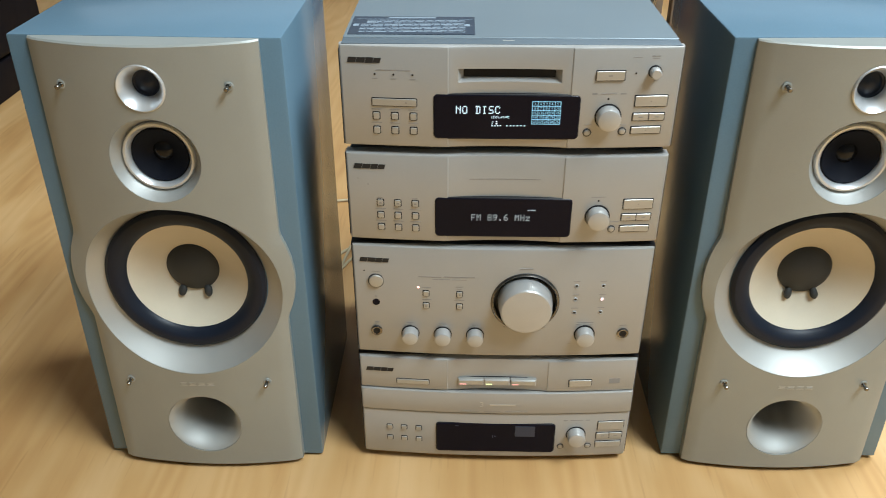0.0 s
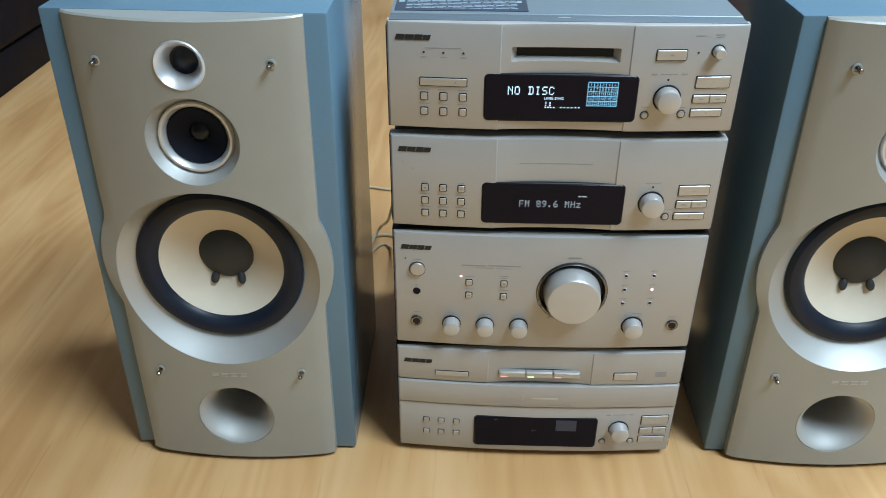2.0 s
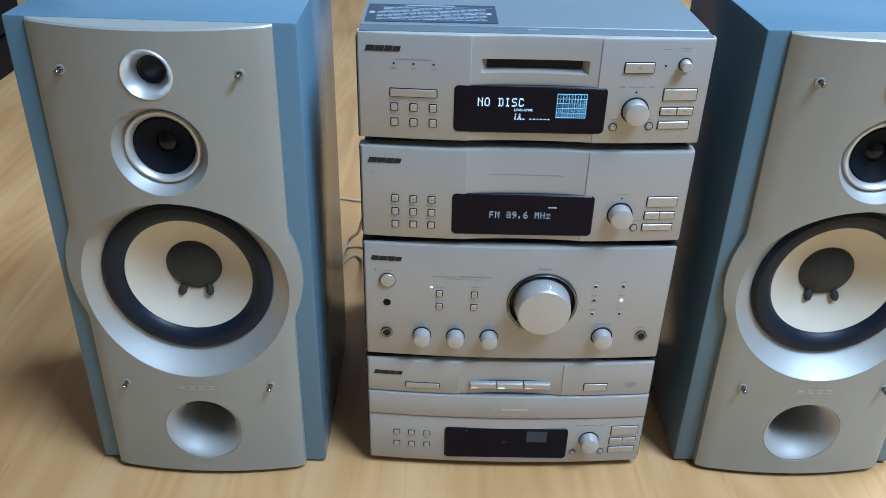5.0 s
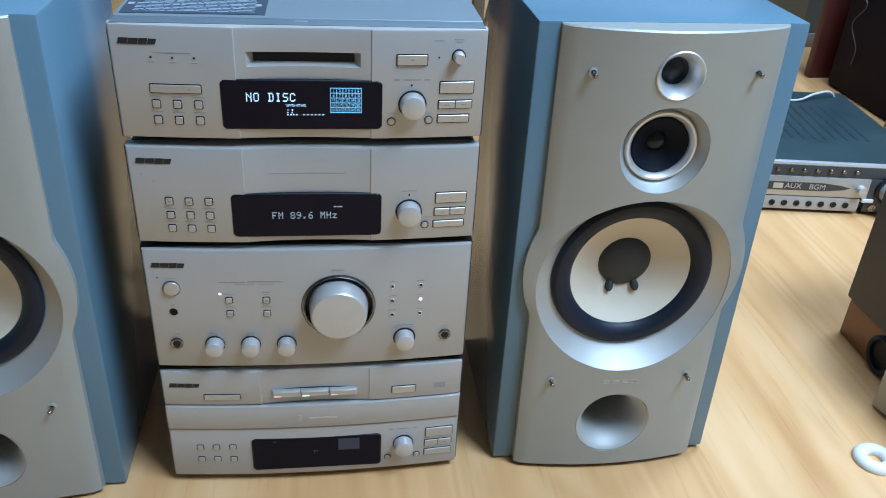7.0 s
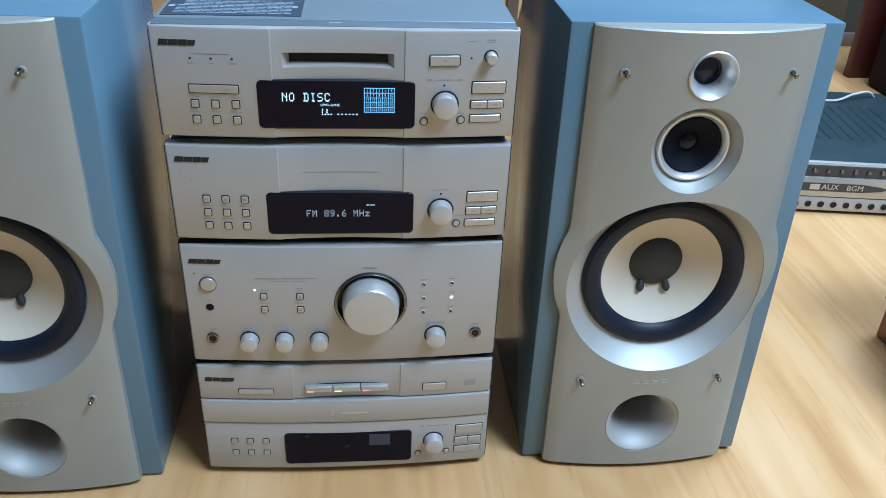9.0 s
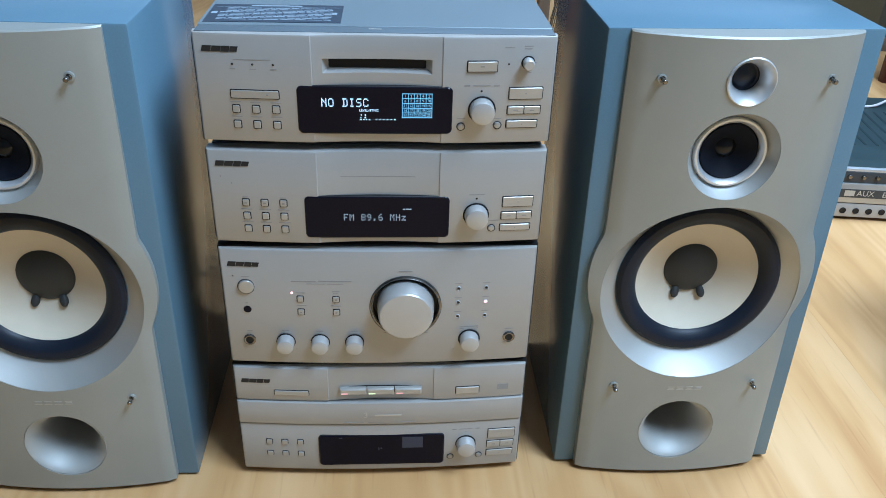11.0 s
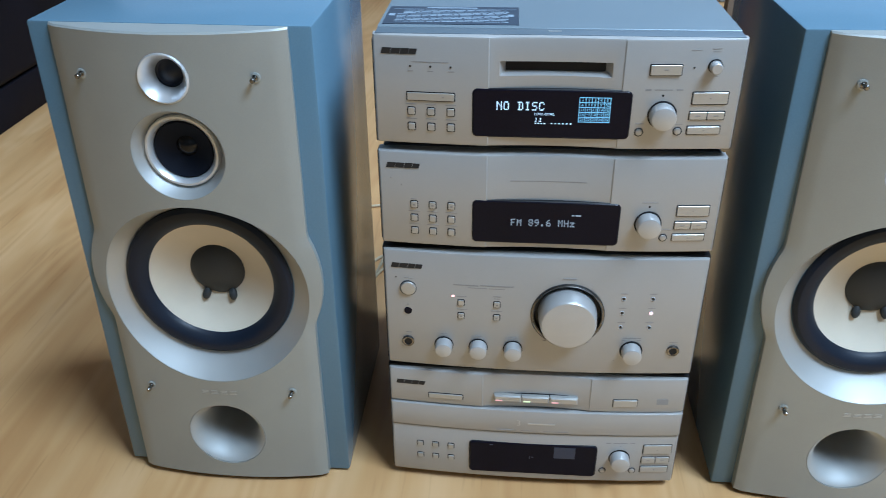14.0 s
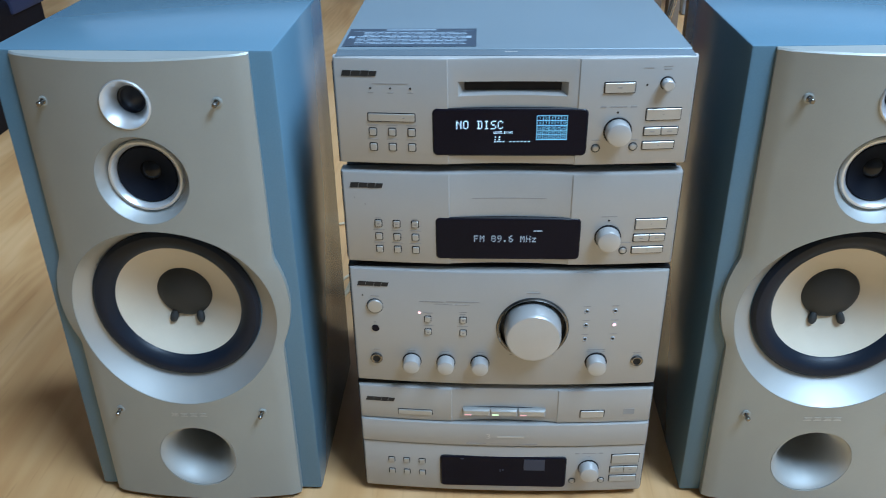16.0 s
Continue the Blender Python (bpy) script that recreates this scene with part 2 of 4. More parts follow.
def carve(ob, *cutters):
    """Takes the cutters' volumes away from ob's mesh."""
    for bm in cutters:
        bmesh.ops.recalc_face_normals(bm, faces=bm.faces)
        me = bpy.data.meshes.new("cutter")
        bm.to_mesh(me)
        bm.free()
        tool = new("cutter", me)
        tool.parent = ob.parent
        mod = ob.modifiers.new("cut", "BOOLEAN")
        mod.operation, mod.solver, mod.object = "DIFFERENCE", "EXACT", tool
        bpy.context.view_layer.update()
        done = bpy.data.meshes.new_from_object(ob.evaluated_get(bpy.context.evaluated_depsgraph_get()))
        ob.modifiers.clear()
        bpy.data.objects.remove(tool)
        ob.data = done
    ob.data.polygons.foreach_set("use_smooth", [True] * len(ob.data.polygons))
    ob.data.set_sharp_from_angle(angle=radians(28))
    return ob


def tube(points, r, bm=None, seg=8):
    """A round cable along points."""
    loops = []
    pts = [Vector(p) for p in points]
    for k, p in enumerate(pts):
        d = (pts[min(k + 1, len(pts) - 1)] - pts[max(k - 1, 0)]).normalized()
        u = d.orthogonal().normalized() if k == 0 else (u - d * u.dot(d)).normalized()
        w = d.cross(u)
        loops.append([p + r * (math.cos(2 * math.pi * a / seg) * u + math.sin(2 * math.pi * a / seg) * w) for a in range(seg)])
    return loft(loops, bm)


def curve_points(keys, steps=10):
    """A smooth line through keys."""
    keys = [Vector(k) for k in keys]
    ks = [keys[0] * 2 - keys[1], *keys, keys[-1] * 2 - keys[-2]]
    out = []
    for a, b, c, d in zip(ks, ks[1:], ks[2:], ks[3:]):
        for s in range(steps):
            t = s / steps
            out.append(0.5 * ((2 * b) + (c - a) * t + (2 * a - 5 * b + 4 * c - d) * t * t + (3 * b - a - 3 * c + d) * t ** 3))
    return out + [keys[-1]]


def lettering(text, size, x, y, z, parent, material, name="lettering", slant=0.0):
    """Built-in font, upright on a face that looks along -y, centred on x and z."""
    c = bpy.data.curves.new(name, "FONT")
    c.body, c.size, c.align_x, c.align_y, c.extrude, c.shear = text, size, "CENTER", "CENTER", 0.00008, slant
    tmp = new("tmp", c)
    bpy.context.view_layer.update()
    me = bpy.data.meshes.new_from_object(tmp.evaluated_get(bpy.context.evaluated_depsgraph_get()))
    bpy.data.objects.remove(tmp)
    me.transform(Matrix.Rotation(radians(90), 4, "X"))
    me.transform(Matrix.Translation((x, y, z)))
    me.materials.clear()
    me.materials.append(material)
    ob = new(name, me)
    ob.parent = parent
    return ob


FONT = {
    "N": "10001 11001 10101 10011 10001 10001 10001", "O": "01110 10001 10001 10001 10001 10001 01110",
    "D": "11110 01001 01001 01001 01001 01001 11110", "I": "01110 00100 00100 00100 00100 00100 01110",
    "S": "01111 10000 10000 01110 00001 00001 11110", "C": "01110 10001 10000 10000 10000 10001 01110",
    "F": "11111 10000 10000 11110 10000 10000 10000", "M": "10001 11011 10101 10101 10001 10001 10001",
    "H": "10001 10001 10001 11111 10001 10001 10001", "z": "00000 00000 11111 00010 00100 01000 11111",
    "8": "01110 10001 10001 01110 10001 10001 01110", "9": "01110 10001 10001 01111 00001 00010 01100",
    "6": "00110 01000 10000 11110 10001 10001 01110", ".": "00000 00000 00000 00000 00000 01100 01100", " ": "",
}


def dots(text, x, z, pitch, y):
    """Dot-matrix characters of five by seven dots, top left at x, z."""
    bm = bmesh.new()
    for k, ch in enumerate(text):
        for i, row in enumerate(FONT[ch].split()):
            for j, bit in enumerate(row):
                if bit == "1":
                    px, pz = x + (k * 6.6 + j) * pitch, z - i * pitch * 1.2
                    box(px, px + pitch * 0.8, y, y + 0.0003, pz - pitch * 1.17, pz, bm=bm)
    return bm


def bars(rows, y, depth=0.00015):
    """Print too small to read: thin bars of (x0, x1, z, height) on a plane or on a bowed line y(x)."""
    bm = bmesh.new()
    for x0, x1, z, h in rows:
        if not callable(y):
            box(x0, x1, y - depth, y + 0.0003, z - h / 2, z + h / 2, bm=bm)
            continue
        n = max(1, math.ceil((x1 - x0) / 0.006))
        xs = [x0 + (x1 - x0) * k / n for k in range(n + 1)]
        loft([[(x, y(x) - depth, z - h / 2), (x, y(x) - depth, z + h / 2), (x, y(x) + 0.0003, z + h / 2), (x, y(x) + 0.0003, z - h / 2)] for x in xs], bm)
    return bm


# ---- the room ----
X0, X1, Y0, Y1, TOP = -2.4, 2.6, -2.6, 3.4, 2.7
floor = tagged(part("floor", box(X0 - 0.1, X1 + 0.1, Y0 - 0.1, Y1 + 0.1, -0.12, -0.006), JOINT, None), "honey-coloured glossy wood-effect sheet floor", "floor", kind="structure")
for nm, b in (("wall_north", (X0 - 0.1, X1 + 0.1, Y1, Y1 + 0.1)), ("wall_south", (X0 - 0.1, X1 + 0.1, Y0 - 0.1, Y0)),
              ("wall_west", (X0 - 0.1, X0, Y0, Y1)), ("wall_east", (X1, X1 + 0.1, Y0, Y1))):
    tagged(part(nm, box(*b, -0.006, TOP), PLASTER, None), "plain unseen wall, dark grey to cut bounced light", "wall", kind="structure")
tagged(part("ceiling", box(X0 - 0.1, X1 + 0.1, Y0 - 0.1, Y1 + 0.1, TOP, TOP + 0.1), CEILING, None), "plain white ceiling", "ceiling", kind="structure")


def settle(ob, at, turn=0):
    """Moves a thing's base point to at, leaving its parts where they were built."""
    m = pose(*at, 0, 0, turn)
    for me in {c.data for c in ob.children_recursive}:
        me.transform(m.inverted())
    ob.matrix_world = m
    return ob


# ---- the stack of hi-fi units ----
HALF, SAG, CREASE = 0.1285, 0.006, 0.0465


def flank(x):
    return -SAG * (1 - (x / HALF) ** 2)


def scooped(x):
    """The front's line in plan: bowed flanks and a shallow hollow between two creases."""
    if abs(x) >= CREASE:
        return flank(x)
    return flank(CREASE) + 0.0024 * (1 - (x / CREASE) ** 2) + 0.0006


def front(line, z0, z1, back=0.012, r=0.0022, arch=0.0):
    eps = 0.0003
    xs = [-HALF, -HALF + 0.0012, -0.115, -0.1, -0.085, -0.07, -0.056, -CREASE - eps, -CREASE + eps]
    xs += [-0.036, -0.024, -0.012, 0.0]
    xs += [-x for x in reversed(xs[:-1])]
    loops = []
    for x in xs:
        y = line(x) + (0.0016 if abs(x) == HALF else 0)
        up = arch * (1 - (x / CREASE) ** 2) if abs(x) < CREASE else 0
        lo, hi = z0 + up, z1
        loops.append([(x, back, lo), (x, y + r, lo), (x, y + 0.3 * r, lo + 0.3 * r), (x, y, lo + r), (x, y, hi - r),
                      (x, y + 0.3 * r, hi - 0.3 * r), (x, y + r, hi), (x, back, hi)])
    return loft(loops)


def button(u, x, z, w, h, proud=0.0012, r=0.0007, name="button", material=None):
    well = slab(x - w / 2 - 0.0007, x + w / 2 + 0.0007, z - h / 2 - 0.0007, z + h / 2 + 0.0007, -0.0002, 0.004, r + 0.0004, 0.0001)
    cap = slab(x - w / 2, x + w / 2, z - h / 2, z + h / 2, -proud, 0.003, r, 0.0003)
    for bm in (well, cap):
        for v in bm.verts:
            v.co.y += flank(v.co.x)
    part("button_well", well, BLACK, u)
    return part(name, cap, material or BUTTON, u)


def round_button(u, x, z, r, proud=0.0014, name="round_button"):
    y = flank(x)
    part("button_ring", lathe([(r + 0.0009, y + 0.003), (r + 0.0009, y - 0.0004), (r + 0.0002, y - 0.0006), (r + 0.0002, y + 0.003)], x, z, seg=32), DARKMETAL, u)
    return part(name, lathe([(0, y - proud), (r * 0.7, y - proud), (r * 0.92, y - proud + 0.0002), (r, y - proud + 0.0007), (r, y + 0.003)], x, z, seg=32), BUTTON, u)


def knob(u, x, z, r, length, collar, name="knob", ring=BLACK):
    y = flank(x)
    part("knob_collar", lathe([(collar, y + 0.004), (collar, y - 0.0007), (collar - 0.0006, y - 0.001), (r * 0.9, y - 0.0004), (r * 0.9, y + 0.004)], x, z, seg=48), ring, u, "dark collar")
    return part(name, lathe([(0, y - length), (r * 0.80, y - length), (r * 0.93, y - length + 0.0005), (r * 0.975, y - length + 0.0016),
                             (r, y - length * 0.5), (r * 1.02, y - 0.0012), (r * 1.02, y + 0.002)], x, z, seg=56), KNOB, u)


def lamp_dot(u, x, z, r, material, name="indicator_lamp"):
    y = flank(x)
    lamp = part(name, lathe([(0, y - 0.0004), (r * 0.7, y - 0.0004), (r, y + 0.0001), (r, y + 0.001)], x, z, seg=16), material, u)
    if r > 0.00125:
        part("lamp_rim", lathe([(r * 1.55, y + 0.001), (r * 1.5, y - 0.0003), (r * 1.2, y - 0.0006), (r * 0.95, y + 0.0002)], x, z, seg=20, close=False), SILVER_EDGE, lamp, "bright bevelled rim")
    return lamp


def badge(u, z):
    """The maker's mark as four plain dark blocks."""
    bm, x = bmesh.new(), -0.1222
    for w, h in ((0.0064, 0.0021), (0.0066, 0.0020), (0.0058, 0.0021), (0.0054, 0.0019)):
        loops = []
        for q in (x, x + w / 2, x + w):
            y, lean = flank(q) - 0.0003, 0.0006
            loops.append([(q - lean, y, z - h), (q + lean, y, z + h), (q + lean, y + 0.0012, z + h), (q - lean, y + 0.0012, z - h)])
        loft(loops, bm)
        x += w + 0.00025
    part("maker_badge", bm, BADGE, u, "black maker's badge")


def window(u, x0, x1, z0, z1, front_y=-0.0058, r=0.0035):
    part("display_frame", slab(x0 - 0.0007, x1 + 0.0007, z0 - 0.0007, z1 + 0.0007, front_y + 0.0006, 0.006, r + 0.0006), BLACK, u)
    return part("display_window", slab(x0, x1, z0, z1, front_y, 0.006, r, 0.0006), GLASS, u, "smoked black display window")


def casing(u, z0, z1, depth, top=DARKMETAL, half=0.126):
    body = part("casing", box(-half, half, 0.0105, depth, z0, z1 - (0.0022 if top is TOPMETAL else 0), 0.0012), DARKMETAL, u, "dark grey steel casing")
    part("front_frame", box(-0.1296, 0.1296, 0.0030, 0.0125, z0 + 0.001, z1 - 0.002, 0.0008), BLACK, u, "black frame behind the front")
    if top is TOPMETAL:
        part("top_cover", loft([[(x, 0.0166, z1 - 0.0010), (x, 0.0167, z1 + 0.0024), (x, 0.0172, z1 + 0.0029), (x, 0.0178, z1 + 0.0030), (x, depth, z1 + 0.0030), (x, depth + 0.001, z1 + 0.0018), (x, depth + 0.001, z1 - 0.004)] for x in (-half - 0.001, half + 0.001)]), TOPMETAL, u, "grey painted steel top cover")
        part("cover_strip", box(-half - 0.0008, half + 0.0008, 0.0014, 0.0164, z1 - 0.0002, z1 + 0.0025, 0.0005), STRIP, u, "darker grey strip behind the front panel")
    for x in (-0.1, 0.1):
        for y in (0.04, depth - 0.04):
            bm = bmesh.new()
            lathe([(0.009, 0), (0.008, 0.001), (0.008, 0.0045), (0.009, 0.0045)], seg=20, bm=bm)
            bmesh.ops.rotate(bm, cent=(0, 0, 0), matrix=Matrix.Rotation(radians(90), 3, "X"), verts=bm.verts)
            bmesh.ops.translate(bm, vec=(x, y, z0 - 0.0042), verts=bm.verts)
            part("foot", bm, RUBBER, u, "black rubber foot")
    return body


def jack(u, x, z, r=0.0052):
    y = flank(x)
    part("jack_ring", lathe([(r, y + 0.003), (r, y - 0.0012), (r * 0.85, y - 0.0018), (r * 0.62, y - 0.0014), (r * 0.6, y + 0.003)], x, z, seg=32), PEG, u, "metal jack ring")
    part("jack_hole", lathe([(0, y - 0.0008), (r * 0.66, y - 0.0008), (r * 0.66, y + 0.002)], x, z, seg=24), BLACK, u)


def transport_keys(u, rows):
    """Wide keys at the right: (x0, x1, z0, z1, halves)."""
    for x0, x1, z0, z1, halves in rows:
        w = (x1 - x0) / halves
        for k in range(halves):
            xc = x0 + w * (k + 0.5)
            button(u, xc, (z0 + z1) / 2, w - 0.0005, z1 - z0, 0.0012, 0.0006, "transport_key")
            half = 0.0016 if halves == 2 else 0.0005
            part("key_mark", bars([(xc - half, xc + half, (z0 + z1) / 2, 0.0008)], lambda q: flank(q) - 0.0012), PRINT, u)


def minidisc_deck():
    u = thing("minidisc_deck", (0, 0, 0), "silver minidisc deck with lit display, top of the stack", "hi-fi unit", "stacked hi-fi units")
    casing(u, 0.3375, 0.4178, 0.232, TOPMETAL)
    f = part("front_panel", front(scooped, 0.3390, 0.4198, back=0.0075), SILVER, u, "champagne silver front panel")
    carve(f, loft([[(x, -0.0062, z) for x, z in rounded(-0.0405, 0.0405, 0.3912, 0.4030, 0.0008)],
                   [(x, 0.0045, z) for x, z in rounded(-0.0340, 0.0340, 0.3951, 0.4018, 0.0008)]]),
          box(-0.0334, 0.0334, -0.01, 0.03, 0.3955, 0.4014))
    part("slot_flap", box(-0.0333, 0.0333, 0.0058, 0.0085, 0.3956, 0.4013, 0.0004), DARKMETAL, u, "dark disc slot flap")
    part("flap_print", bars([(-0.012, 0.010, 0.3982, 0.0008)], 0.0058), PRINT, u)
    badge(u, 0.4085)
    for x in (-0.1020, -0.0877, -0.0733):
        lamp_dot(u, x, 0.3978, 0.0009, DARK_LED)
    part("panel_print", bars([(-0.101, -0.075, 0.4012, 0.0006), (-0.104, -0.100, 0.3945, 0.0008), (-0.090, -0.0855, 0.3945, 0.0006), (-0.0755, -0.0710, 0.3945, 0.0008)], flank), PRINT, u)
    button(u, -0.0878, 0.3760, 0.0340, 0.0056, 0.0012, name="wide_key")
    part("key_mark", bars([(-0.0795, -0.0781, 0.3760, 0.0010)], lambda q: flank(q) - 0.0012), PRINT, u)
    for z in (0.3648, 0.3530):
        for x in (-0.1020, -0.0877, -0.0733):
            button(u, x, z, 0.0048, 0.0052)
    part("panel_print", bars([(x - 0.004, x + 0.004, z, 0.0006) for z in (0.3700, 0.3590) for x in (-0.1020, -0.0877, -0.0733)], flank), PRINT, u)
    w = window(u, -0.0575, 0.0540, 0.3475, 0.3830)
    y = -0.0062
    part("display_text", dots("NO DISC", -0.0405, 0.3745, 0.00076, y), GLOW_TEXT, w, "glowing white NO DISC text")
    lettering("LEVEL-SYNC", 0.0026, -0.0065, y, 0.3655, w, GLOW_TEXT, "display_caption")
    part("level_meter", bars([(-0.0124, -0.0118, 0.3620, 0.0012), (-0.0096, -0.0086, 0.3620, 0.0010), (-0.0128, -0.0120, 0.3601, 0.0008), (-0.0098, -0.0086, 0.3601, 0.0009)]
                             + [(-0.0130 + k * 0.0021, -0.0119 + k * 0.0021, 0.3585, 0.0007) for k in range(4)]
                             + [(-0.0016 + k * 0.0027, -0.0005 + k * 0.0027, 0.3586, 0.0007) for k in range(6)], y), GLOW_TEXT, w)
    gx, gz, cw, chh = 0.0178, 0.3783, 0.00430, 0.00362
    lines = [(gx - 0.0003, gx + 5 * cw + 0.0003, gz - k * chh, 0.00042) for k in range(6)]
    lines += [(gx + k * cw - 0.00022, gx + k * cw + 0.00022, gz - 2.5 * chh, 5 * chh) for k in range(6)]
    part("track_grid", bars(lines, y + 0.00005), GLOW_GRID, w, "glowing pale blue calendar of track numbers")["kind"] = "stuff"
    for k in range(25):
        lettering(str(k + 1), 0.0028, gx + (k % 5 + 0.5) * cw, y, gz - (k // 5 + 0.5) * chh, w, GLOW_GRID, "track_number")
    button(u, 0.0750, 0.3985, 0.0212, 0.0072, 0.0014, 0.0007, "eject_button")
    part("key_mark", bars([(0.0735, 0.0765, 0.3987, 0.0010)], lambda q: flank(q) - 0.0014), PRINT, u)
    lamp_dot(u, 0.0940, 0.4000, 0.0008, DARK_LED)
    part("panel_print", bars([(0.0905, 0.0975, 0.4122, 0.0007), (0.1045, 0.1110, 0.4130, 0.0007), (0.105, 0.1105, 0.4112, 0.0006), (0.1135, 0.1147, 0.4010, 0.0006), (0.108, 0.111, 0.3938, 0.0006)], flank), PRINT, u)
    knob(u, 0.1080, 0.4010, 0.0041, 0.0078, 0.0050, "level_knob")
    knob(u, 0.0760, 0.3660, 0.0090, 0.0104, 0.0103, "jog_dial")
    lamp_dot(u, 0.0752, 0.3800, 0.0009, DARK_LED)
    part("panel_print", bars([(0.0625, 0.0665, 0.3842, 0.0014), (0.069, 0.0815, 0.3842, 0.0007), (0.0840, 0.0885, 0.3842, 0.0014), (0.083, 0.091, 0.3590, 0.0006), (0.058, 0.064, 0.3592, 0.0006)], flank), PRINT, u)
    round_button(u, 0.0610, 0.3530, 0.0024)
    round_button(u, 0.0882, 0.3538, 0.0024)
    transport_keys(u, [(0.0955, 0.1205, 0.3740, 0.3824, 1), (0.0950, 0.1198, 0.3626, 0.3682, 2), (0.0948, 0.1182, 0.3518, 0.3573, 1)])
    part("top_print", box(-0.006, 0.003, 0.0090, 0.0108, 0.4200, 0.42055), PALE, u, "small pale mark on the top cover")
    return settle(u, (0, 0.1, 0.3333))


def tuner():
    u = thing("tuner", (0, 0, 0), "silver radio tuner with lit FM frequency display", "hi-fi unit", "stacked hi-fi units")
    casing(u, 0.2545, 0.3333, 0.25)
    part("front_panel", front(scooped, 0.2533, 0.3322), SILVER, u, "champagne silver front panel")
    badge(u, 0.3212)
    part("panel_print", bars([(-0.029, 0.028, 0.3112, 0.0007)], scooped), PRINT, u)
    for z in (0.2890, 0.2775, 0.2662):
        for x in (-0.1020, -0.0877, -0.0733):
            button(u, x, z, 0.0048, 0.0052)
            if z > 0.28:
                part("key_mark", bars([(x - 0.001, x + 0.001, z, 0.0014)], lambda q: flank(q) - 0.0012), PRINT, u)
    part("panel_print", bars([(x - 0.0045, x + 0.0045, z, 0.0006) for z in (0.2832, 0.2720) for x in (-0.1020, -0.0877, -0.0733)] + [(-0.1045, -0.100, 0.2935, 0.0006), (-0.0755, -0.0712, 0.2935, 0.0006)], flank), PRINT, u)
    w = window(u, -0.0568, 0.0545, 0.2595, 0.2950)
    y = -0.0062
    part("display_text", dots("FM 89.6 MHz", -0.0273, 0.2806, 0.00068, y), GLOW_DIM, w, "glowing white FM 89.6 MHz text")
    part("display_caption", bars([(0.0185, 0.0205, 0.2848, 0.0008), (0.0210, 0.0252, 0.2848, 0.0008)], y), GLOW_DIM, w)
    knob(u, 0.0760, 0.2790, 0.0090, 0.0104, 0.0103, "tuning_dial")
    lamp_dot(u, 0.0760, 0.2930, 0.0009, DARK_LED)
    part("panel_print", bars([(0.070, 0.082, 0.2965, 0.0006), (0.0865, 0.0945, 0.2735, 0.0006)], flank), PRINT, u)
    round_button(u, 0.0888, 0.2668, 0.0024)
    transport_keys(u, [(0.0965, 0.1208, 0.2856, 0.2940, 1), (0.0960, 0.1205, 0.2747, 0.2806, 2), (0.0955, 0.1200, 0.2643, 0.2697, 1)])
    for x, z in ((-0.1195, 0.3105), (-0.1115, 0.3050)):
        part("paint_chip", bars([(x - 0.0004, x + 0.0004, z, 0.0014)], flank), PRINT, u)
    return settle(u, (0, 0.1, 0.2503))


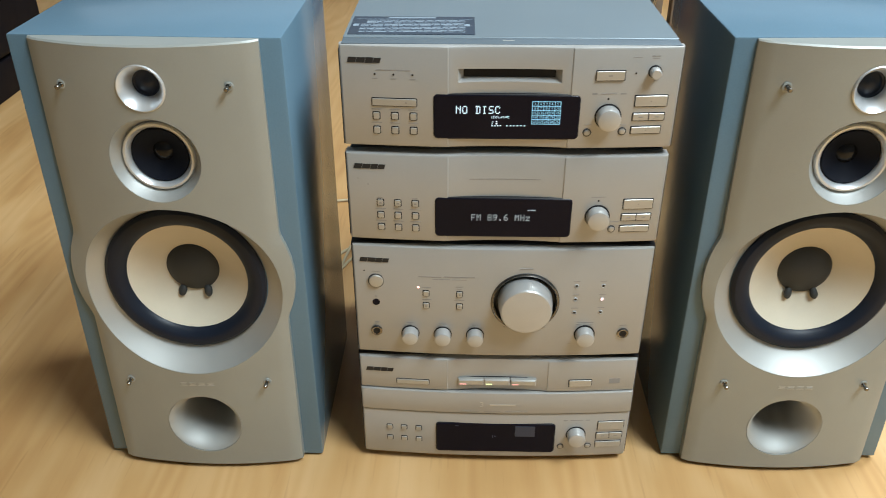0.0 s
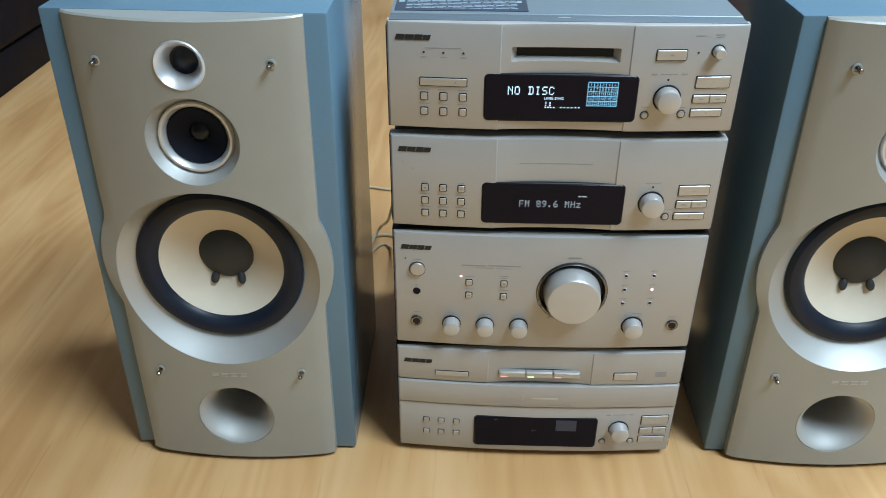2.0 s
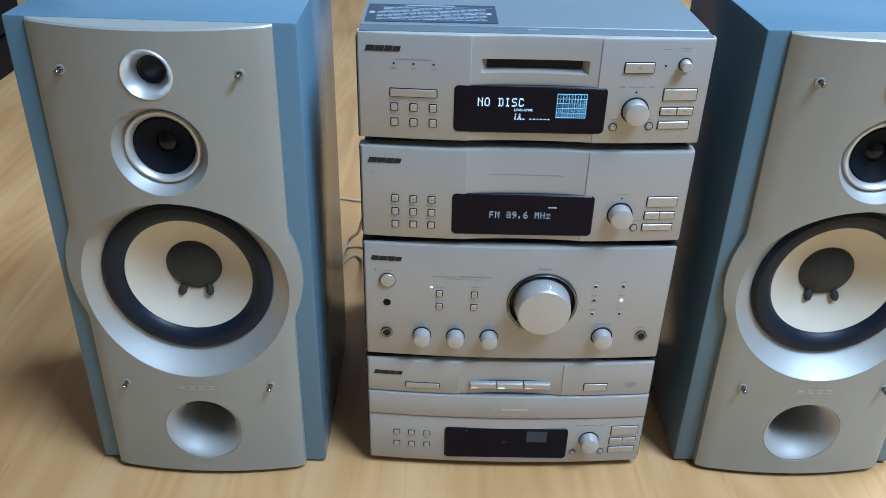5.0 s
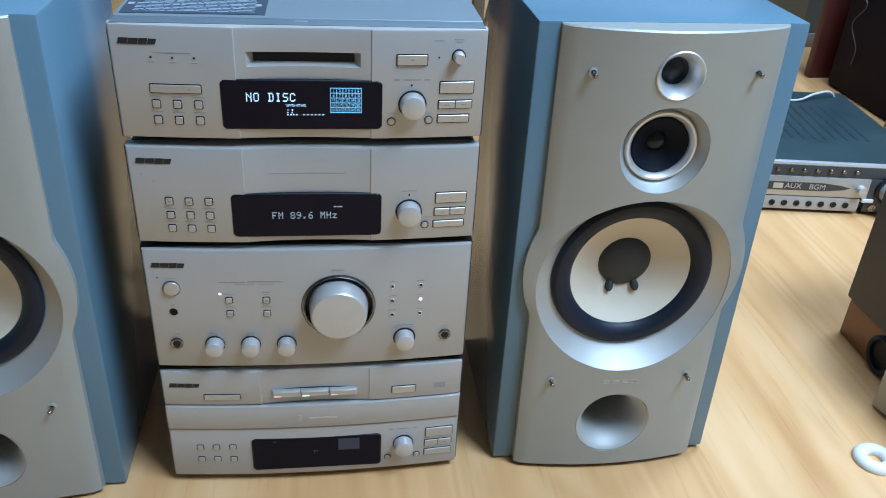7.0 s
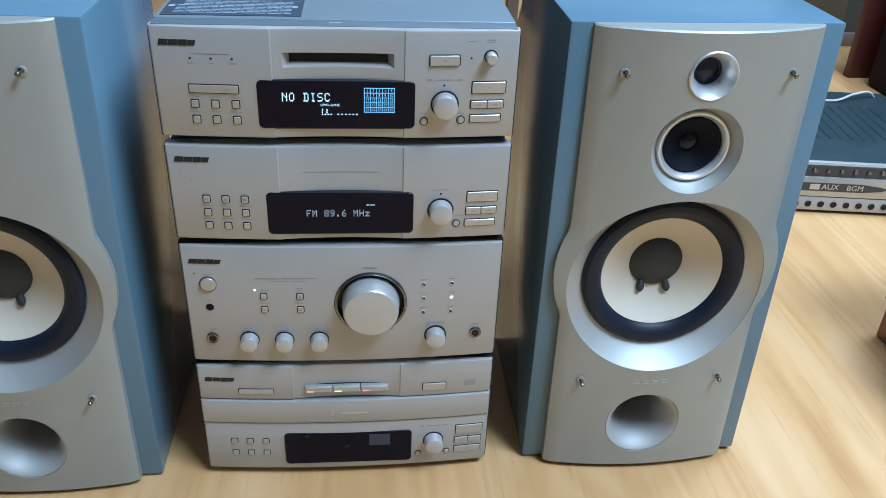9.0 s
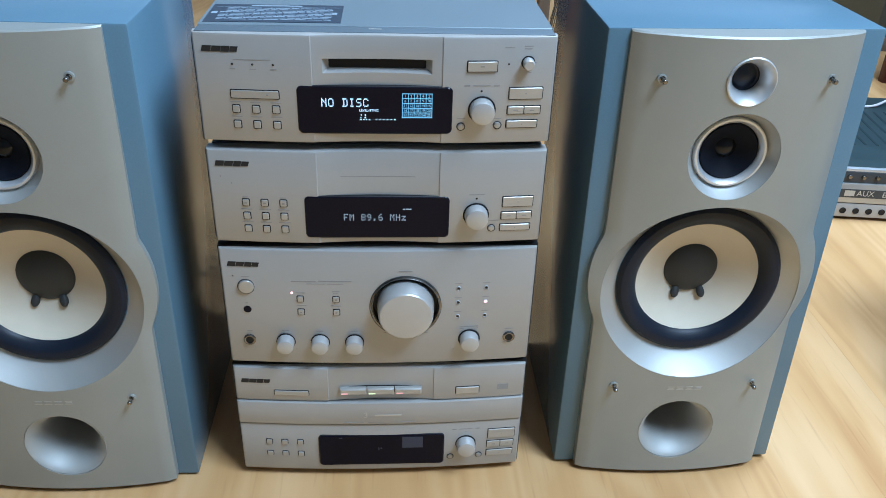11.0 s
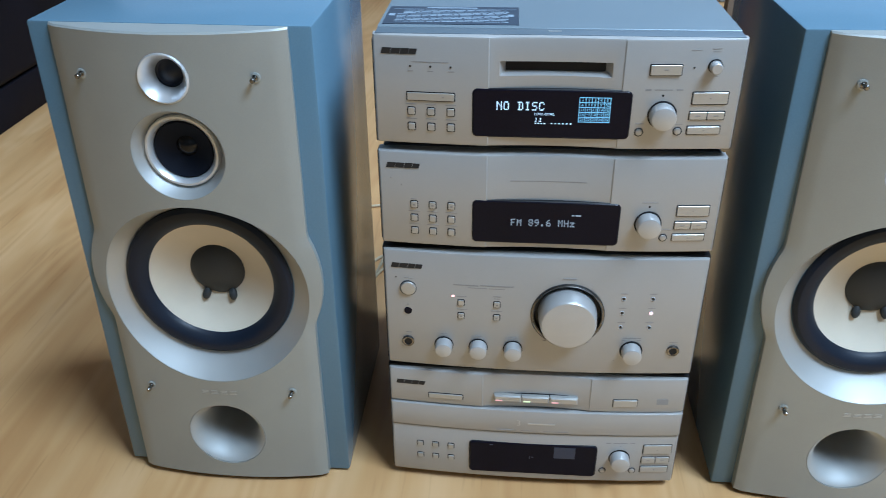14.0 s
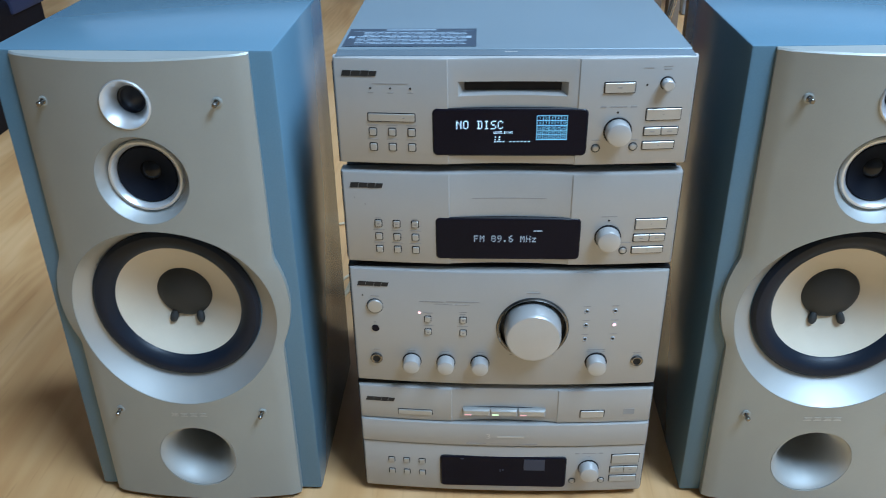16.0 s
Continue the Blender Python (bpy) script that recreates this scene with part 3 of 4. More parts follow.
def amplifier():
    u = thing("amplifier", (0, 0, 0), "silver amplifier with large round volume knob", "hi-fi unit", "stacked hi-fi units")
    casing(u, 0.1355, 0.2503, 0.27)
    f = part("front_panel", front(flank, 0.1338, 0.2470), SILVER, u, "champagne silver front panel")
    vx, vz, y = 0.0212, 0.1935, flank(0.021)
    carve(f, lathe([(0.0274, -0.02), (0.0274, y + 0.005)], vx, vz, seg=72))
    badge(u, 0.2330)
    round_button(u, -0.1090, 0.2118, 0.0062, 0.002, "power_button")
    lamp_dot(u, -0.1190, 0.2215, 0.0007, DARK_LED)
    part("panel_print", bars([(-0.1125, -0.1055, 0.2213, 0.0006), (-0.111, -0.109, 0.1955, 0.001), (-0.1125, -0.1075, 0.1675, 0.0007), (0.1065, 0.1135, 0.1675, 0.0007)], flank), PRINT, u)
    part("remote_sensor", lathe([(0, flank(0.11) - 0.0005), (0.0032, flank(0.11) - 0.0004), (0.0037, flank(0.11) + 0.001)], -0.1098, 0.1893, seg=24), GLASS, u, "black remote sensor")
    jack(u, -0.1105, 0.1585)
    jack(u, 0.1105, 0.1590)
    lamp_dot(u, -0.0722, 0.2068, 0.0012, LED_WARM)
    for x in (-0.0655, -0.0362):
        for z in (0.2010, 0.1882):
            button(u, x, z, 0.0047, 0.0050)
            if x > -0.05 or z < 0.19:
                part("key_mark", bars([(x - 0.0009, x + 0.0009, z, 0.0014)], lambda q: flank(q) - 0.0012), PRINT, u)
    part("panel_print", bars([(-0.072, -0.052, 0.2180, 0.0010), (-0.050, -0.023, 0.2185, 0.0012), (-0.060, -0.045, 0.2158, 0.0006), (-0.043, -0.030, 0.2158, 0.0006),
                              (-0.069, -0.061, 0.2070, 0.0008), (-0.0395, -0.033, 0.2085, 0.0008), (-0.0385, -0.034, 0.2065, 0.0006), (-0.069, -0.0605, 0.1945, 0.0007), (-0.041, -0.032, 0.1945, 0.0007)], flank), PRINT, u)
    for x in (-0.0800, -0.0510, -0.0220):
        knob(u, x, 0.1575, 0.0072, 0.0102, 0.0081, "tone_knob")
        part("panel_print", bars([(x - 0.003, x + 0.003, 0.1685, 0.0006), (x - 0.009, x - 0.0082, 0.1500, 0.0006), (x + 0.0082, x + 0.009, 0.1500, 0.0006)], flank), PRINT, u)
    knob(u, 0.0758, 0.1590, 0.0080, 0.0108, 0.0094, "input_selector")
    part("panel_print", bars([(0.068, 0.083, 0.1715, 0.0008), (0.0675, 0.071, 0.1695, 0.0006), (0.080, 0.083, 0.1695, 0.0006), (0.062, 0.0635, 0.1485, 0.0006)], flank), PRINT, u)
    part("volume_well", lathe([(0.0294, y + 0.003), (0.0294, y - 0.0010), (0.0286, y - 0.0016), (0.0277, y - 0.0012), (0.0273, y + 0.0010)], vx, vz, seg=96, close=False), PEG, u, "silver ring round the volume knob")
    part("volume_groove", lathe([(0.0300, y + 0.002), (0.0300, y - 0.0004), (0.0293, y - 0.0005), (0.0293, y + 0.002)], vx, vz, seg=96, close=False), DARKMETAL, u)
    part("volume_floor", lathe([(0, y + 0.0046), (0.0262, y + 0.0046), (0.0271, y - 0.0004), (0.0273, y - 0.0004), (0.0273, y + 0.0049)], vx, vz, seg=72), BLACK, u)
    part("volume_knob", lathe([(0, y - 0.0160), (0.0196, y - 0.0160), (0.0212, y - 0.0157), (0.0221, y - 0.0147), (0.0226, y - 0.0131), (0.0238, y - 0.001), (0.0238, y + 0.0046)], vx, vz, seg=96), KNOB, u, "large satin silver volume knob")
    part("panel_print", bars([(0.0155, 0.0265, 0.2282, 0.0008), (0.0375, 0.0400, 0.1670, 0.0007), (0.0025, 0.005, 0.1670, 0.0007)], y - 0.0003), PRINT, u)
    for j, x in enumerate((0.0650, 0.0882)):
        for k, z in enumerate((0.2102, 0.1965, 0.1825)):
            lamp_dot(u, x, z, 0.0013, LED_WARM if (j, k) == (1, 1) else DARK_LED)
            part("panel_print", bars([(x - 0.003, x + 0.003, z + 0.0048, 0.0007)], flank), PRINT, u)
    return settle(u, (0, 0.1, 0.1313))


def disc_changer():
    u = thing("compact_disc_changer", (0, 0, 0), "silver three-disc changer with dark display, bottom of the stack", "hi-fi unit", "stacked hi-fi units")
    casing(u, 0.0082, 0.1313, 0.28)
    part("front_panel", front(scooped, 0.0912, 0.1278), SILVER, u, "upper champagne silver front")
    part("drawer_front", front(lambda x: flank(x) - 0.0013, 0.0652, 0.0904, r=0.0012), SILVER, u, "silver drawer front")
    part("lower_panel", front(flank, 0.0082, 0.0643), SILVER, u, "lower champagne silver front")
    badge(u, 0.1135)
    button(u, -0.0790, 0.1010, 0.0298, 0.0048, 0.0012, 0.0006, "drawer_button")
    y = scooped(0.0)
    part("disc_key_bed", slab(-0.0372, 0.0368, 0.0995, 0.1072, y - 0.0012, 0.006, 0.0006), BLACK, u)
    for k, (x, led) in enumerate(((-0.0247, LED_RED), (-0.0005, LED_LIME), (0.0240, LED_RED))):
        b = part("disc_key", slab(x - 0.0120, x + 0.0120, 0.1000, 0.1068, y - 0.0052, 0.004, 0.0006, 0.0012), BUTTON, u)
        part("key_lamp", slab(x - 0.0105, x - 0.0045, 0.1010, 0.1024, y - 0.0054, y - 0.004, 0.0003, 0.0001), led, b, "lit coloured lamp")
    button(u, 0.0770, 0.1020, 0.0205, 0.0072, 0.0012, 0.0006, "eject_button")
    part("disc_mark", bars([(0.1040, 0.1140, 0.1035, 0.0060)], flank), PRINT, u)
    d = flank(0) - 0.0013
    lettering("3", 0.0085, -0.0140, d - 0.0002, 0.0765, u, PALE, "numeral")
    part("panel_print", bars([(-0.006, 0.018, 0.0762, 0.0016)], d - 0.0001), PALE, u)
    part("panel_print", bars([(-0.034, -0.016, 0.0682, 0.0006), (-0.012, 0.004, 0.0682, 0.0006), (0.008, 0.030, 0.0682, 0.0006)], d + 0.0001), PRINT, u)
    for z in (0.0430, 0.0288):
        for x in (-0.1028, -0.0888, -0.0745):
            button(u, x, z, 0.0050, 0.0048)
    w = window(u, -0.0572, 0.0572, 0.0155, 0.0515, -0.0066)
    part("display_ghost", bars([(0.0190, 0.0380, 0.0428, 0.0130)], -0.0068), GLOW_GHOST, w, "faint unlit display field")
    part("display_ghost", bars([(-0.0030, -0.0022, 0.0355, 0.003), (-0.001, 0.0005, 0.0360, 0.0012), (-0.039, -0.036, 0.0490, 0.0008)], -0.0068), GLOW_GHOST, w)
    knob(u, 0.0780, 0.0380, 0.0085, 0.0106, 0.0095, "track_dial")
    part("panel_print", bars([(0.065, 0.069, 0.0555, 0.0012), (0.0715, 0.084, 0.0555, 0.0007), (0.0865, 0.0905, 0.0555, 0.0012), (0.0775, 0.0785, 0.0520, 0.0008)], flank), PRINT, u)
    round_button(u, 0.0640, 0.0225, 0.0024)
    round_button(u, 0.0908, 0.0228, 0.0024)
    transport_keys(u, [(0.0985, 0.1238, 0.0435, 0.0535, 1), (0.0980, 0.1232, 0.0322, 0.0390, 2), (0.0980, 0.1230, 0.0212, 0.0278, 1)])
    return settle(u, (0, 0.1, 0.004))


disc_changer()
amplifier()
tuner()
minidisc_deck()

label_film = thing("warning_label", (0, 0, 0), "dark blue label with rows of white print, stuck on the deck", "label")
part("film", box(-0.1245, -0.0265, 0.022, 0.072, 0.42080, 0.42120), STICKER, label_film)
bm = bmesh.new()
rng = random.Random(4)
box(-0.096, -0.058, 0.0665, 0.0695, 0.42115, 0.42135, bm=bm)
box(-0.1215, -0.0285, 0.0640, 0.0644, 0.42115, 0.42135, bm=bm)
for k in range(9):
    yy = 0.0275 + k * 0.0040
    x = -0.1165 + (0.004 if k > 5 else 0)
    while x < -0.036:
        w = rng.uniform(0.003, 0.011)
        box(x, min(x + w, -0.034), yy, yy + rng.uniform(0.0012, 0.0021), 0.42115, 0.42135, bm=bm)
        x += w + rng.uniform(0.0008, 0.0016)
for cx in (-0.1205, -0.0325):
    box(cx - 0.0022, cx + 0.0022, 0.044, 0.050, 0.42115, 0.42135, bm=bm)
part("printing", bm, STICKER_INK, label_film)
settle(label_film, (-0.0755, 0.047, 0.4207))


# ---- the two loudspeakers ----
def oval(cx, cz, r, y, seg=72):
    return [(cx + r * math.cos(2 * math.pi * k / seg), y, cz + r * math.sin(2 * math.pi * k / seg)) for k in range(seg)]


SPK_H, SPK_W, SPK_D, SPK_F = 0.4255, 0.1036, 0.191, -0.0040


def bulge(x, z):
    """How far the baffle stands before the cabinet."""
    t = min(1, max(0, z / SPK_H))
    edge, swell = 0.0145 + (0.0085 - 0.0145) * t, 0.0085 + (0.0185 - 0.0085) * t
    return edge + swell * max(0, 1 - (x / 0.0865) ** 2)


def half_width(z):
    w = 0.0865 + 0.001 * (1 - z / SPK_H)
    d = 0.0965 ** 2 - (z - 0.2165) ** 2
    return max(w, math.sqrt(d)) if d > 0 else w


def loudspeaker(at):
    s = thing("loudspeaker", (0, 0, 0), "blue-grey bookshelf loudspeaker with champagne baffle, grille off", "loudspeaker", "pair of loudspeakers")
    cab = part("cabinet", box(-SPK_W, SPK_W, SPK_F, SPK_D, 0.003, SPK_H, 0.0022, 2), CAB, s, "blue-grey vinyl cabinet")
    for v in cab.data.vertices:
        v.co.x *= 1 + 0.024 * (1 - v.co.z / SPK_H)
    carve(cab, lathe([(0.0700, -0.01), (0.0700, 0.06)], z=0.2095, seg=64), lathe([(0.0280, -0.01), (0.0280, 0.03)], z=0.3315, seg=48),
          lathe([(0.0182, -0.01), (0.0182, 0.02)], z=0.3920, seg=48), lathe([(0.0340, -0.01), (0.0340, 0.13)], z=0.0575, seg=48))
    for x in (-0.08, 0.08):
        for y in (0.02, SPK_D - 0.02):
            part("foot", box(x - 0.008, x + 0.008, y - 0.008, y + 0.008, 0.0, 0.0035), RUBBER, s)
    bm = bmesh.new()
    zs = sorted({0.0045 + (0.4245 - 0.0045) * k / 60 for k in range(61)} | {0.0058, 0.4232} | {0.2165 + 0.0962 * math.sin(radians(a)) for a in range(-64, 65, 4)})
    cols = 28
    grid, rear = [], []
    for z in zs:
        hw = half_width(z)
        row = []
        for k in range(cols + 1):
            x = hw * (2 * k / cols - 1)
            y = -bulge(x, z)
            if k in (0, cols):
                y += 0.0022
            if z in (zs[0], zs[-1]):
                y += 0.0016
            row.append(bm.verts.new((x, y, z)))
        grid.append(row)
        rear.append([bm.verts.new((-hw, 0.0006, z)), bm.verts.new((hw, 0.0006, z))])
    for a, b in zip(grid, grid[1:]):
        for k in range(cols):
            bm.faces.new((a[k], a[k + 1], b[k + 1], b[k]))
    for (a, b), (ra, rb) in zip(zip(grid, grid[1:]), zip(rear, rear[1:])):
        bm.faces.new((a[0], b[0], rb[0], ra[0]))
        bm.faces.new((a[-1], ra[1], rb[1], b[-1]))
        bm.faces.new((ra[0], rb[0], rb[1], ra[1]))
    bm.faces.new([*grid[0], rear[0][1], rear[0][0]])
    bm.faces.new([*grid[-1], rear[-1][1], rear[-1][0]])
    baffle = part("baffle", bm, BAFFLE, s, "champagne silver bowed baffle")
    wz, mz, tz, pz = 0.2095, 0.3322, 0.3922, 0.0575
    oz = 0.2050
    carve(baffle, lathe([(0.0852, -0.05), (0.0852, 0.004)], z=oz, seg=96), lathe([(0.0356, -0.05), (0.0356, 0.004)], z=mz + 0.0003, seg=72),
          lathe([(0.0186, -0.05), (0.0186, 0.004)], z=tz, seg=64), lathe([(0.0350, -0.05), (0.0350, 0.004)], z=pz, seg=72))

    def flare(name, z0, r0, z1, r1, y1, steps, label):
        """A dished ring from the baffle's surface down to a driver's seat."""
        loops = []
        for k in range(steps + 1):
            t = k / steps
            loop = []
            for a in range(96):
                c, sn = math.cos(2 * math.pi * a / 96), math.sin(2 * math.pi * a / 96)
                x0, zz0 = r0 * c, z0 + r0 * sn
                ya = -bulge(x0, zz0) + 0.0004
                e = math.sin(t * math.pi / 2) * 0.35 + t * 0.65
                loop.append((x0 + (r1 * c - x0) * t, ya + (y1 - ya) * e, zz0 + (z1 + r1 * sn - zz0) * t))
            loops.append(loop)
        return part(name, loft(loops, caps=False), FLARE, s, label)

    flare("woofer_flare", oz, 0.0854, wz, 0.0700, -0.0035, 8, "satin silver dished ring")
    flare("midrange_flare", mz + 0.0003, 0.0358, mz, 0.0285, -0.0120, 6, "satin silver dished ring")
    # woofer
    w = part("woofer", lathe([(0.0708, -0.0030), (0.0702, -0.0062), (0.0672, -0.0086), (0.0630, -0.0090), (0.0588, -0.0074), (0.0556, -0.0046), (0.0532, -0.0020), (0.0518, 0.003), (0.0708, 0.003)], z=wz, seg=96, close=False), RUBBER, s, "black rubber woofer surround")
    part("cone", lathe([(0.0534, -0.0016), (0.0522, -0.0008), (0.0440, 0.0050), (0.0330, 0.0118), (0.0225, 0.0165)], z=wz, seg=96, close=False), CONE, w, "cream woven woofer cone")
    part("dust_cap", lathe([(0, 0.0075), (0.0080, 0.0082), (0.0160, 0.0105), (0.0215, 0.0135), (0.0236, 0.0155), (0.0238, 0.0175)], z=wz + 0.001, seg=64, close=False), CAP, w, "charcoal dust cap")
    for sx in (-1, 1):
        bm = bmesh.new()
        bmesh.ops.create_uvsphere(bm, u_segments=16, v_segments=10, radius=1.0)
        for v in bm.verts:
            v.co = Vector((v.co.x * 0.0036 * (1 - 0.15 * v.co.z), v.co.y * 0.0030, v.co.z * 0.0062))
        bmesh.ops.rotate(bm, cent=(0, 0, 0), matrix=Matrix.Rotation(radians(-14 * sx), 3, "Y") @ Matrix.Rotation(radians(-28), 3, "X"), verts=bm.verts)
        bmesh.ops.translate(bm, vec=(sx * 0.0114, 0.0128, wz - 0.0215), verts=bm.verts)
        part("lead_tab", bm, CAP, w, "dark glue tab over the lead")
    # midrange
    m = part("midrange_ring", lathe([(0.0290, -0.0110), (0.0286, -0.0150), (0.0278, -0.0162), (0.0262, -0.0162), (0.0240, -0.0135), (0.0230, -0.0100), (0.0230, -0.0070), (0.0290, -0.0070)], z=mz, seg=72, close=False), SILVER_EDGE, s, "polished silver midrange ring")
    part("midrange_cone", lathe([(0.0234, -0.0108), (0.0218, -0.0124), (0.0200, -0.0112), (0.0140, -0.0075), (0.0085, -0.0045), (0.0060, -0.0030)], z=mz, seg=64, close=False), MIDCONE, m, "charcoal midrange cone")
    part("midrange_dome", lathe([(0, -0.0078), (0.0030, -0.0075), (0.0060, -0.0064), (0.0082, -0.0044), (0.0084, -0.0030)], z=mz, seg=40, close=False), DOME, m, "glossy black dome")
    # tweeter horn
    h = part("tweeter_horn", lathe([(0.0187, -0.0225), (0.0185, -0.0268), (0.0176, -0.0275), (0.0162, -0.0262), (0.0138, -0.0222), (0.0118, -0.0180), (0.0106, -0.0142), (0.0102, -0.0110), (0.0187, -0.0100)], z=tz, seg=64, close=False), SILVER_EDGE, s, "polished silver tweeter horn")
    part("tweeter_dome", lathe([(0.0107, -0.0140), (0.0100, -0.0122), (0.0090, -0.0118), (0.0076, -0.0126), (0.0052, -0.0142), (0.0026, -0.0152), (0, -0.0155)], z=tz, seg=40, close=False), NAVY_DOME, h, "black tweeter dome")
    # reflex port
    p = part("port", lathe([(0.0352, -0.0150), (0.0351, -0.0212), (0.0345, -0.0222), (0.0328, -0.0212), (0.0306, -0.0190), (0.0284, -0.0155), (0.0262, -0.0105), (0.0245, -0.0045), (0.0232, 0.0040), (0.0225, 0.0150), (0.0225, 0.1200), (0, 0.1200)], z=pz, seg=72, close=False), PORT_SILVER, s, "flared silver reflex port")
    # Added inner sleeve: carries the tube's deep shade as a dark colour.
    part("port_lining", lathe([(0.0226, 0.0500), (0.0219, 0.0540), (0.0219, 0.1190), (0, 0.1190)], z=pz, seg=48, close=False), PORT_SHADE, p)
    for x, z in ((-0.0632, 0.3915), (0.0632, 0.3915), (-0.0632, 0.1075), (0.0632, 0.1075)):
        y = -bulge(x, z)
        g = part("grille_peg", lathe([(0, y - 0.0085), (0.0013, y - 0.0084), (0.0019, y - 0.0075), (0.0019, y - 0.0050), (0.0013, y - 0.0042), (0.0013, y - 0.0012), (0.0020, y - 0.0010), (0.0020, y + 0.002)], x, z, seg=20), PEG, s, "bright metal grille peg")
        part("peg_socket", lathe([(0.0040, y + 0.002), (0.0038, y - 0.0008), (0.0026, y - 0.0012), (0.0020, y - 0.0006)], x, z, seg=24, close=False), BAFFLE, g)
    bm, x = bmesh.new(), -0.0160
    for k in range(4):
        y = -bulge(x + 0.003, 0.1075) - 0.0002
        for z, cut in ((0.1056, 0.0), (0.1071, 0.0012), (0.1086, 0.0004)):
            box(x + cut, x + 0.0066 - cut / 2, y, y + 0.001, z, z + 0.0007, bm=bm)
        x += 0.0083
    part("maker_emboss", bm, FLARE, s, "faint embossed maker's mark")
    s.matrix_world = at
    return s


left = loudspeaker(pose(-0.2775, 0.003, 0.0004, 0, 0.5))
right = copy_thing(left, pose(0.2728, 0.011, 0.0004, 0, -0.5))


# ---- the things round about ----
VENT = surface("shaded_vent", (0.016, 0.032, 0.038), 0.6, 0.2, 0.15, 14, 500, 0.1)
TEAL = surface("teal_grey_steel", (0.028, 0.050, 0.056), 0.5, 0.2, 0.12, 14, 500, 0.1)
DULL = surface("dark_grey_vinyl", (0.062, 0.057, 0.055), 0.6, 0, 0.08, 9, 500, 0.15)
ORANGE_WOOD = surface("orange_wood", (0.25, 0.108, 0.036), 0.45, 0, 0.18, 8, 200, 0.1, stretch=(1, 1, 6))
BEIGE = surface("aged_beige_plastic", (0.42, 0.385, 0.31), 0.5, 0, 0.06, 10, 700, 0.1)
WHITE = surface("white_plastic", (0.74, 0.77, 0.79), 0.4, 0, 0.04, 20, 600, 0.05)
MAROON = surface("dark_maroon_veneer", (0.075, 0.013, 0.012), 0.5, 0, 0.2, 8, 300, 0.05)
LEATHER = surface("black_leather", (0.007, 0.006, 0.009), 0.6, 0, 0.25, 12, 350, 0.35)
LEATHER.node_tree.nodes["Principled BSDF"].inputs["Specular IOR Level"].default_value = 0.12
CASE_CLOTH = surface("black_purple_cloth", (0.012, 0.007, 0.014), 0.7, 0, 0.3, 14, 500, 0.3)
CASE_CLOTH.node_tree.nodes["Principled BSDF"].inputs["Specular IOR Level"].default_value = 0.15
NAVY = surface("navy_cloth", (0.018, 0.025, 0.07), 0.7, 0, 0.2, 15, 900, 0.3)
SAGE = surface("grey_green_paint", (0.145, 0.165, 0.150), 0.5, 0, 0.1, 6, 300, 0.1)
TRIM_TAUPE = surface("taupe_trim", (0.26, 0.22, 0.18), 0.5, 0, 0.12, 15, 400, 0.1)
RED = surface("brick_red_board", (0.30, 0.05, 0.025), 0.5, 0, 0.12, 9, 300, 0.1)
CARTON = surface("brown_carton", (0.21, 0.16, 0.115), 0.75, 0, 0.1, 10, 300, 0.15)
CRATE = surface("grey_crate_plastic", (0.24, 0.26, 0.28), 0.45, 0, 0.08, 14, 400, 0.1)
GREEN = surface("green_plastic", (0.012, 0.105, 0.048), 0.4, 0, 0.15, 10, 400, 0.1)
OLIVE = surface("olive_cloth", (0.05, 0.055, 0.03), 0.75, 0, 0.25, 14, 600, 0.3)
STRAP = surface("pale_webbing", (0.22, 0.20, 0.16), 0.7, 0, 0.1, 30, 900, 0.3)
CLEAR = surface("pale_cable_jacket", (0.50, 0.42, 0.27), 0.35, 0, 0.1, 30, 400, 0.0)
TAGPAPER = surface("dingy_tag", (0.20, 0.19, 0.22), 0.8, 0, 0.08, 30, 600, 0.1)
GREYLEAD = surface("dull_grey_jacket", (0.06, 0.055, 0.06), 0.5, 0, 0.1, 30, 400, 0.0)
PAPER = surface("white_tag_paper", (0.55, 0.53, 0.55), 0.8, 0, 0.05, 30, 600, 0.1)
PRINTED = surface("grey_photo_print", (0.16, 0.16, 0.14), 0.6, 0, 0.7, 25, 120, 0.05)


